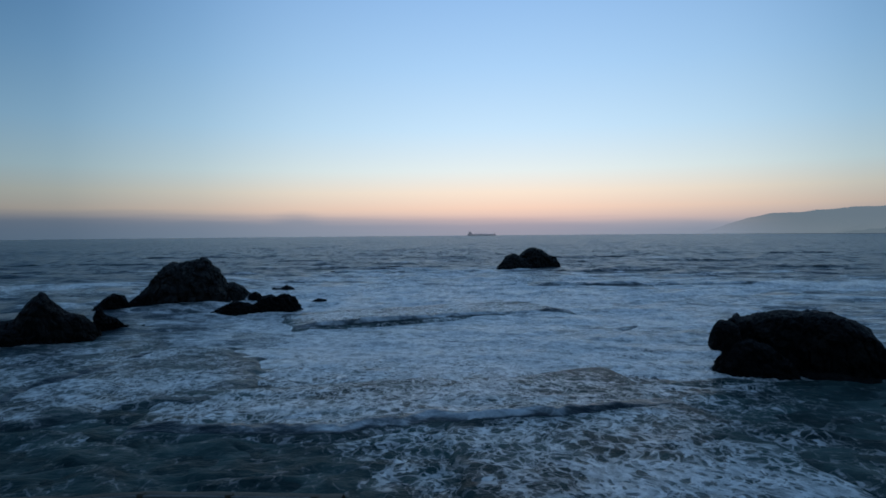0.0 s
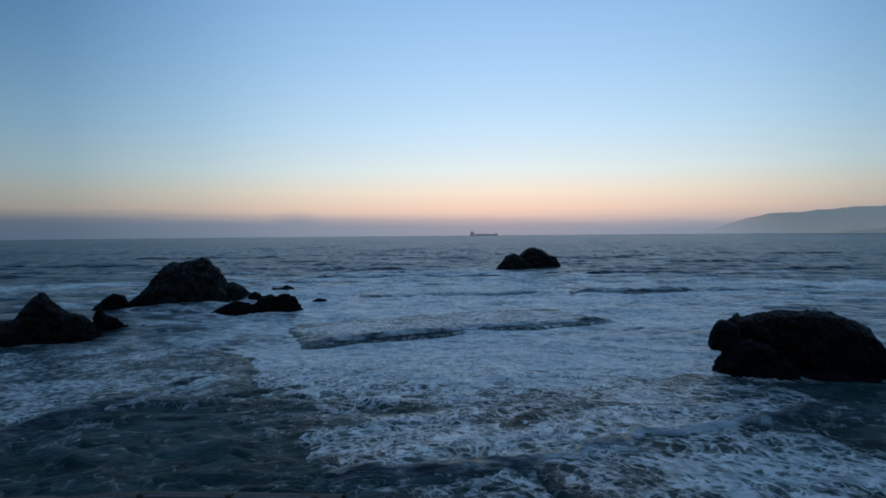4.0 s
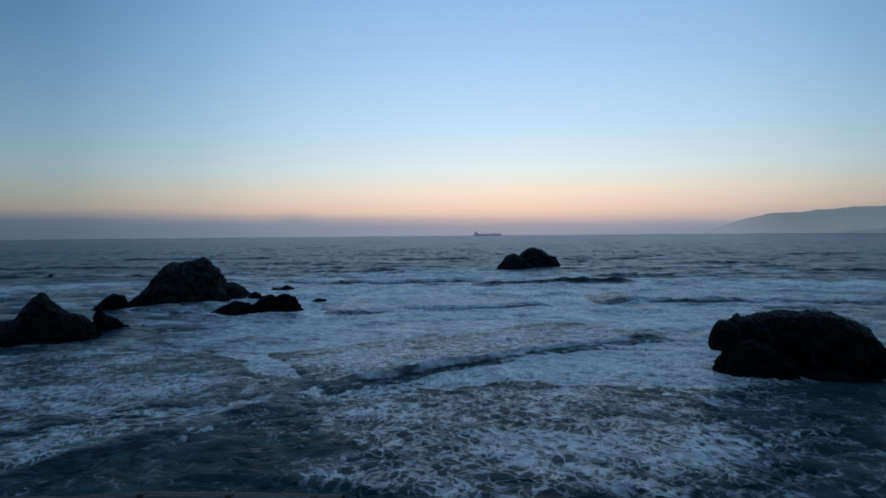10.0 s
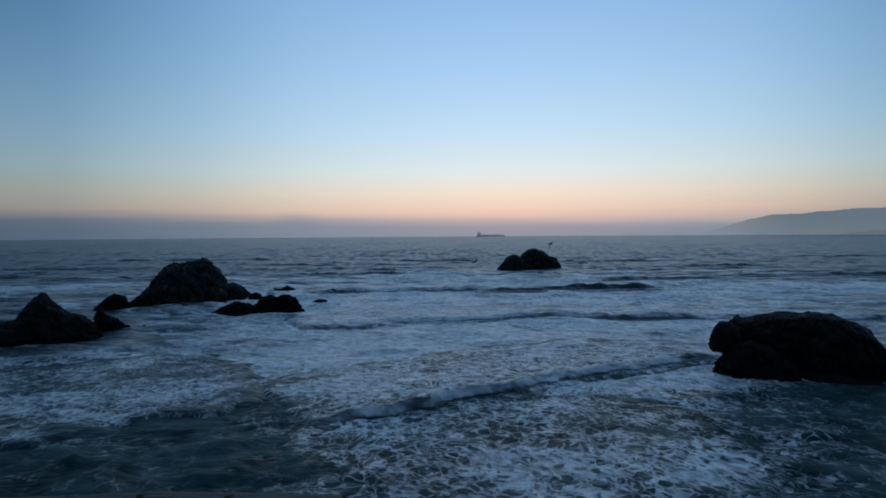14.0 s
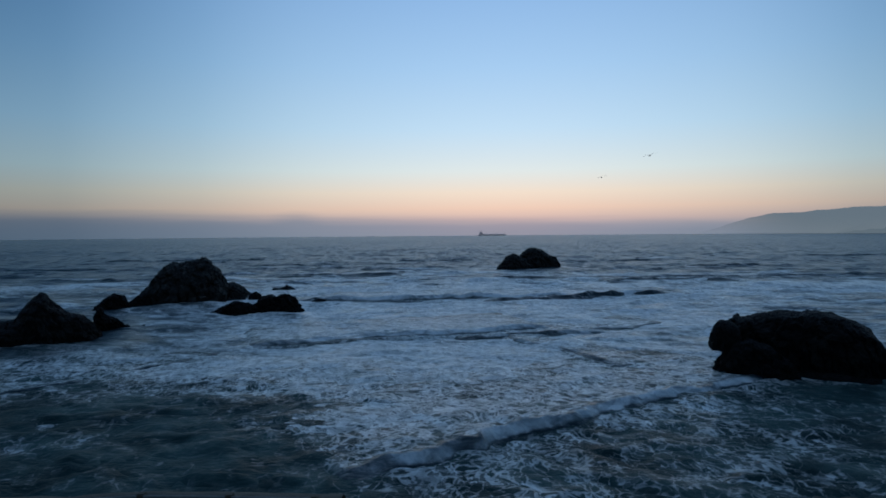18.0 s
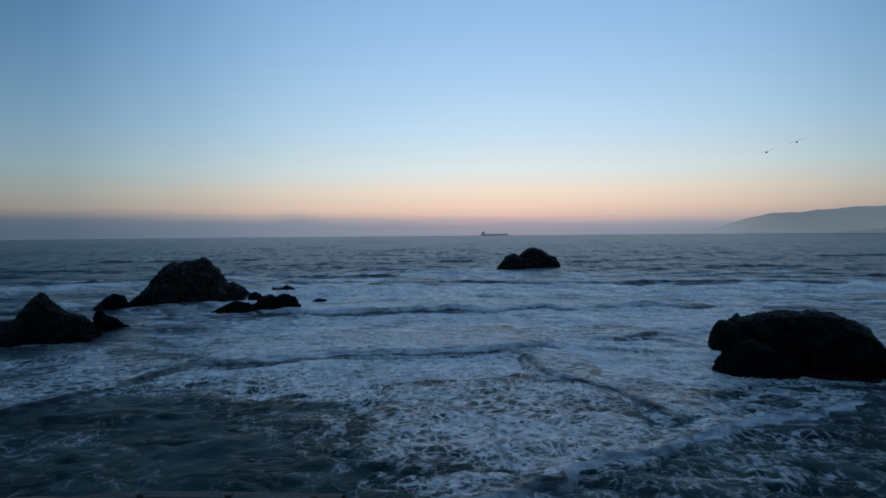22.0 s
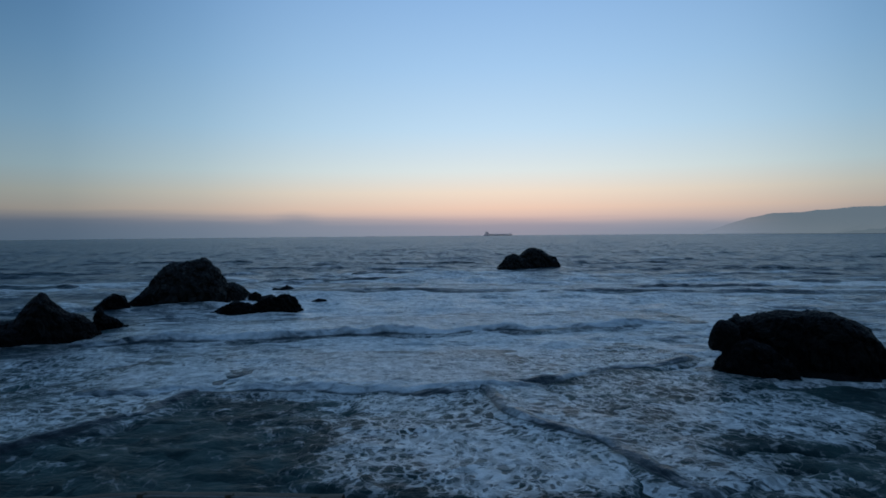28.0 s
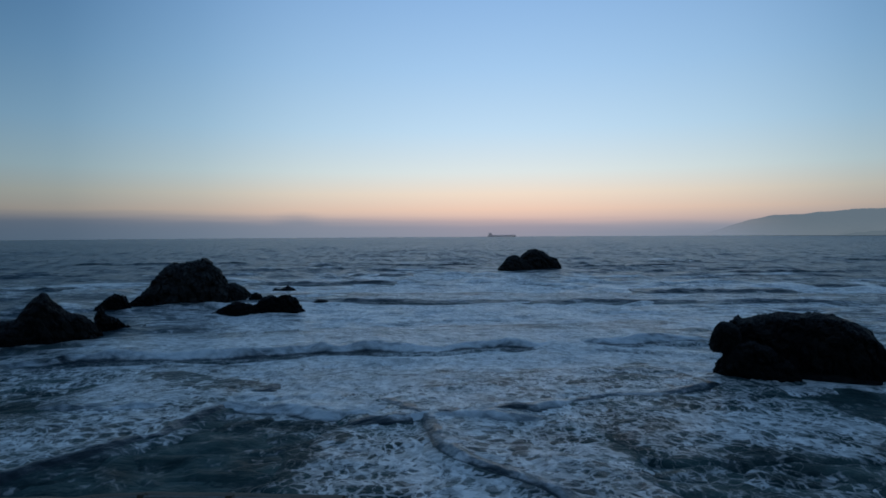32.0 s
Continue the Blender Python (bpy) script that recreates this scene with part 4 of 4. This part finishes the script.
    glide(PATCHES[2], [(0, 20.0, 68.0, 0, 10), (2, 24.0, 69.0, 0, 14), (6, 30.0, 70.0, -0.3, 18), (9, 32.0, 69.0, -1.6, 20), (20, 38.0, 90.0, -2.4, 20), (24, 38.0, 92.0, -0.4, 16), (27, 37.0, 91.0, 0, 14), (32, 36.0, 87.0, 0, 12)])
    glide(ROLLERS["L"], [(0, -63.4, 118.3, -0.2, 87.3), (3, -49.9, 100.4, -0.1, 75.9), (6, -42.4, 90.0, 0, 70.1), (9, -35.7, 82.6, 0, 65.3), (11.5, -30.7, 76.8, -0.9, 60.5), (13.5, -26.6, 70.7, -1.6, 54.2), (17, -23.1, 61.5, -1.8, 57.0), (32, -23.1, 61.5, -1.8, 57.0)])
    glide(ROLLERS["M"], [(0, -120.5, 175.2, -1.8, 65.5), (14, -72.5, 121.1, -0.8, 59.2), (17, -63.9, 111.7, -0.7, 52.8), (19, -60.4, 107.8, -0.6, 58.5), (21, -57.7, 103.5, -0.35, 66.1), (23, -53.8, 98.3, 0, 68.6), (25, -50.2, 94.0, 0, 76.9), (28, -44.2, 86.1, 0, 65.5), (30, -41.3, 81.6, 0, 56.8), (32, -37.8, 77.0, 0, 63.6)])
    glide(ROLLERS["D"], [(0, 49.0, 193.9, -1.8, -54.6), (14, 21.4, 166.0, -0.8, -63.6), (17, 20.0, 150.5, -0.3, -63.1), (19, 19.6, 129.4, 0, -65.3), (21, 20.6, 115.3, 0.1, -68.5), (23, 19.9, 99.4, 0.25, -66.7), (25, 17.2, 94.8, 0.3, -63.1), (28, 11.5, 82.0, 0.35, -63.4), (30, 5.6, 75.5, 0.35, -65.9), (32, 3.0, 68.0, 0.35, -60.8)])
    glide(ROLLERS["E"], [(0, -3.9, 405.0, -0.6, 4.2), (6, 3.0, 346.4, -0.2, 3.9), (9, 12.9, 327.3, 0, 5.7), (14, 18.3, 276.2, 0, 5.8), (16.5, 19.5, 253.6, 0, 7.5), (19, 17.4, 228.6, 0, 6.8), (21, 13.1, 209.1, 0, 6.8), (23, 4.7, 193.1, 0, 8.7), (25, -2.9, 178.1, 0, 8.9), (28, -7.2, 156.5, 0, 10.1), (30, -8.4, 145.6, 0, 10.4), (32, -9.1, 134.5, 0, 9.8)])
    glide(ROLLERS["F"], [(0, 95.1, 290.2, 0, 2.1), (3, 100.1, 269.6, 0, 6.5), (6, 114.9, 244.7, 0, -1.2), (9, 112.8, 226.2, 0, -3.4), (11.5, 99.1, 206.4, -0.2, -3.2), (14, 77.5, 183.4, -0.3, -3.7), (17, 53.6, 167.9, -0.8, 3.8), (20, 35.9, 138.9, -1.8, -2.8), (32, 35.9, 138.9, -1.8, -2.8)])
    glide(ROLLERS["G"], [(0, 191.0, 537.3, -0.6, 0.8), (9, 155.0, 436.6, -0.3, 0.7), (16.5, 125.5, 355.9, -0.1, -0.5), (19, 109.4, 329.3, 0, -1.8), (23, 86.4, 294.4, 0, -7.6), (25, 75.1, 280.5, 0, -8.6), (28, 59.3, 261.9, 0, -8.7), (30, 53.9, 244.5, 0, -6.2), (32, 46.9, 226.8, 0, -4.5)])
    glide(ROLLERS["N"], [(0, 61.7, 396.0, -1.8, 6.1), (6, 57.0, 344.4, -0.6, 8.7), (9, 54.4, 313.1, 0, 8.8), (14, 54.5, 271.3, 0.3, 10.2), (16.5, 52.5, 248.3, 0.1, 13.2), (19, 51.2, 230.0, -1.0, 16.5), (21, 46.9, 211.5, -2.0, 14.1), (22.5, 39.1, 198.2, -2.6, 13.4), (25, 30.5, 181.6, -3.2, 9.0), (28, 24.5, 158.9, -3.5, 8.3), (32, 24.5, 158.9, -3.5, 8.3)])
    glide(ROLLERS["swell_1"], [(0, -37.3, 505.3, 0, -3.0), (32, -37.3, 377.3, 0, -3.0)])
    glide(ROLLERS["swell_2"], [(0, 205.3, 511.0, 0, -2.0), (32, 205.3, 383.0, 0, -2.0)])
    glide(ROLLERS["swell_3"], [(0, -200.9, 414.8, 0, -1.0), (32, -200.9, 286.8, 0, -1.0)])
    glide(ROLLERS["swell_4"], [(0, 221.6, 412.3, 0, 0.0), (32, 221.6, 284.3, 0, 0.0)])
    glide(ROLLERS["swell_5"], [(0, -59.7, 443.5, 0, 1.0), (32, -59.7, 315.5, 0, 1.0)])
    glide(ROLLERS["swell_6"], [(0, 139.6, 594.9, 0, 2.0), (32, 139.6, 466.9, 0, 2.0)])
    glide(ROLLERS["swell_7"], [(0, 112.4, 387.1, 0, 3.0), (32, 112.4, 259.1, 0, 3.0)])
    glide(ROLLERS["swell_8"], [(0, -241.6, 667.6, 0, 4.0), (32, -241.6, 539.6, 0, 4.0)])
    glide(ROLLERS["swell_9"], [(0, -285.3, 514.2, 0, -4.0), (32, -285.3, 386.2, 0, -4.0)])
    glide(ROLLERS["swell_10"], [(0, -2.6, 622.0, 0, -3.0), (32, -2.6, 494.0, 0, -3.0)])
    glide(ROLLERS["swell_11"], [(0, 376.7, 670.6, 0, -2.0), (32, 376.7, 542.6, 0, -2.0)])
    glide(ROLLERS["swell_12"], [(0, -118.9, 564.3, 0, -1.0), (32, -118.9, 436.3, 0, -1.0)])
    glide(ROLLERS["swell_13"], [(0, 198.2, 654.4, 0, 0.0), (32, 198.2, 526.4, 0, 0.0)])
    glide(CHOP, [(0, -3.0, 9.0, 0, 0), (32, 3.0, -9.0, 0, 0)])
    glide(SHIP, [(0, 279.7, 4591.5, 0, 4), (32, 418.1, 4581.0, 0, 4)])
    fly(GULLS[0][0], -14, [(0, -176.6, 97.5, 9.0, -111.8), (9.6, -26.6, 37.5, 22.5, -111.0), (10.0, -24.3, 39.0, 22.5, -58.3), (10.4, -21.7, 40.5, 22.4, -62.0), (10.8, -19.0, 41.8, 22.1, -66.2), (11.2, -15.8, 43.1, 21.7, -70.5), (11.6, -12.1, 44.2, 21.4, -75.3), (12.2, -7.2, 45.3, 22.0, -78.5), (12.4, -5.4, 45.6, 22.3, -83.9), (12.8, -1.8, 45.9, 22.8, -83.4), (13.2, 1.8, 46.4, 23.2, -81.0), (13.4, 3.5, 46.7, 23.5, -78.8), (13.9, 7.3, 47.5, 24.0, -55.0), (14.2, 9.4, 47.8, 24.5, -32.0), (14.5, 11.4, 48.1, 25.5, -18.0), (15.5, 14.8, 49.4, 27.8, -20.0), (16.5, 16.7, 51.1, 30.1, -22.1), (17, 17.0, 51.0, 30.2, -22.5), (17.5, 17.5, 51.8, 30.7, -22.7), (18, 17.9, 54.8, 31.5, -22.1), (18.5, 18.9, 58.6, 32.5, -21.9), (19, 20.4, 62.1, 33.9, -22.2), (19.5, 22.1, 63.5, 34.9, -23.2), (20, 23.0, 61.1, 34.8, -24.6), (20.5, 23.4, 56.7, 33.9, -26.4), (21, 23.9, 52.3, 33.0, -28.6), (21.5, 24.5, 48.7, 32.1, -30.7), (22, 25.2, 45.1, 31.2, -33.2), (22.5, 25.8, 42.4, 30.7, -35.3), (23, 26.1, 40.0, 30.2, -37.1), (23.6, 26.5, 37.3, 29.6, -39.4), (32, 31.2, 6.5, 32.6, -171.3)])
    flap(GULLS[0][1], [(0, 3), (9.5, -9), (9.8, 10), (10.1, -9), (10.4, 10), (10.7, -9), (11.0, 10), (11.3, -9), (11.6, 10), (11.9, -9), (12.2, 10), (12.5, -9), (12.8, 10), (13.1, -9), (13.4, 10), (13.7, -9), (14.0, 10), (14.3, -9), (15, 2), (18.6, 2), (18.85, -14), (19.1, 14), (19.4, -8), (19.8, 3), (32, 3)])
    fly(GULLS[1][0], -14, [(0, -200.0, 117.3, 9.0, -113.8), (10.3, -30.0, 42.3, 21.1, -112.8), (10.8, -26.6, 44.5, 20.7, -58.7), (11.1, -24.5, 45.6, 20.5, -62.7), (11.5, -21.4, 47.2, 20.4, -65.4), (11.8, -18.8, 48.3, 20.3, -68.4), (12.0, -16.9, 49.0, 20.3, -71.2), (12.4, -13.3, 50.1, 21.1, -73.2), (12.6, -11.4, 50.6, 21.5, -77.8), (13, -7.5, 51.4, 22.1, -66.9), (13.4, -3.7, 53.9, 22.4, -59.3), (13.8, 0.4, 56.0, 22.4, -65.1), (14.2, 5.0, 57.9, 22.4, -66.7), (14.6, 8.6, 59.6, 23.2, -88.2), (15.5, 14.5, 63.3, 25.5, -56.9), (16.5, 16.9, 67.9, 27.7, -18.0), (17, 16.9, 69.8, 29.5, -17.6), (17.5, 17.8, 72.7, 30.5, -17.8), (18, 18.9, 75.4, 31.4, -18.1), (18.5, 19.7, 77.2, 32.5, -18.3), (19, 20.2, 77.0, 33.2, -18.7), (19.5, 20.6, 74.7, 33.9, -19.4), (20, 21.2, 70.3, 34.1, -20.8), (20.5, 21.7, 63.9, 33.7, -22.8), (21, 22.2, 57.4, 32.8, -25.2), (21.5, 23.0, 51.7, 31.8, -28.0), (22, 23.5, 46.0, 30.6, -31.1), (22.5, 24.6, 42.1, 29.7, -34.3), (23, 25.5, 39.3, 29.0, -37.0), (23.5, 25.9, 36.7, 28.5, -39.2), (32, 30.9, 0.0, 31.5, -172.2)])
    flap(GULLS[1][1], [(0, 3), (9.5, -9), (9.8, 10), (10.1, -9), (10.4, 10), (10.7, -9), (11.0, 10), (11.3, -9), (11.6, 10), (11.9, -9), (12.2, 10), (12.5, -9), (12.8, 10), (13.1, -9), (13.4, 10), (13.7, -9), (14.0, 10), (14.3, -9), (15, 2), (18.6, 2), (18.85, -14), (19.1, 14), (19.4, -8), (19.8, 3), (32, 3)])
    fly(GULLS[2][0], -13, [(0, -206.2, 142.4, 9.0, -115.3), (18.4, -16.2, 52.4, 20.4, -115.3), (18.7, -13.0, 51.2, 21.2, -116.8), (19.0, -9.5, 49.0, 22.1, -121.9), (19.3, -4.3, 45.8, 23.1, -90.0), (19.6, 1.0, 41.5, 24.1, -48.0), (19.8, 4.2, 38.3, 24.8, -25.0), (20, 6.7, 35.4, 25.3, -18.0), (20.2, 8.5, 30.4, 25.8, -18.0), (20.4, 9.3, 25.3, 26.0, -21.0), (20.6, 10.6, 23.3, 26.4, -26.0), (20.8, 11.9, 22.1, 26.8, -30.0), (21, 12.7, 20.8, 27.0, -34.0), (21.2, 12.9, 18.9, 27.2, -38.3), (21.35, 13.0, 17.6, 27.2, -40.4), (32, 16.4, -42.7, 30.2, -176.8)])
    flap(GULLS[2][1], [(0, 3), (18.4, -14), (18.7, 20), (19.0, -14), (19.3, 20), (19.6, -14), (20, 4), (20.6, 1), (21.2, 1), (32, 2)])


motions()
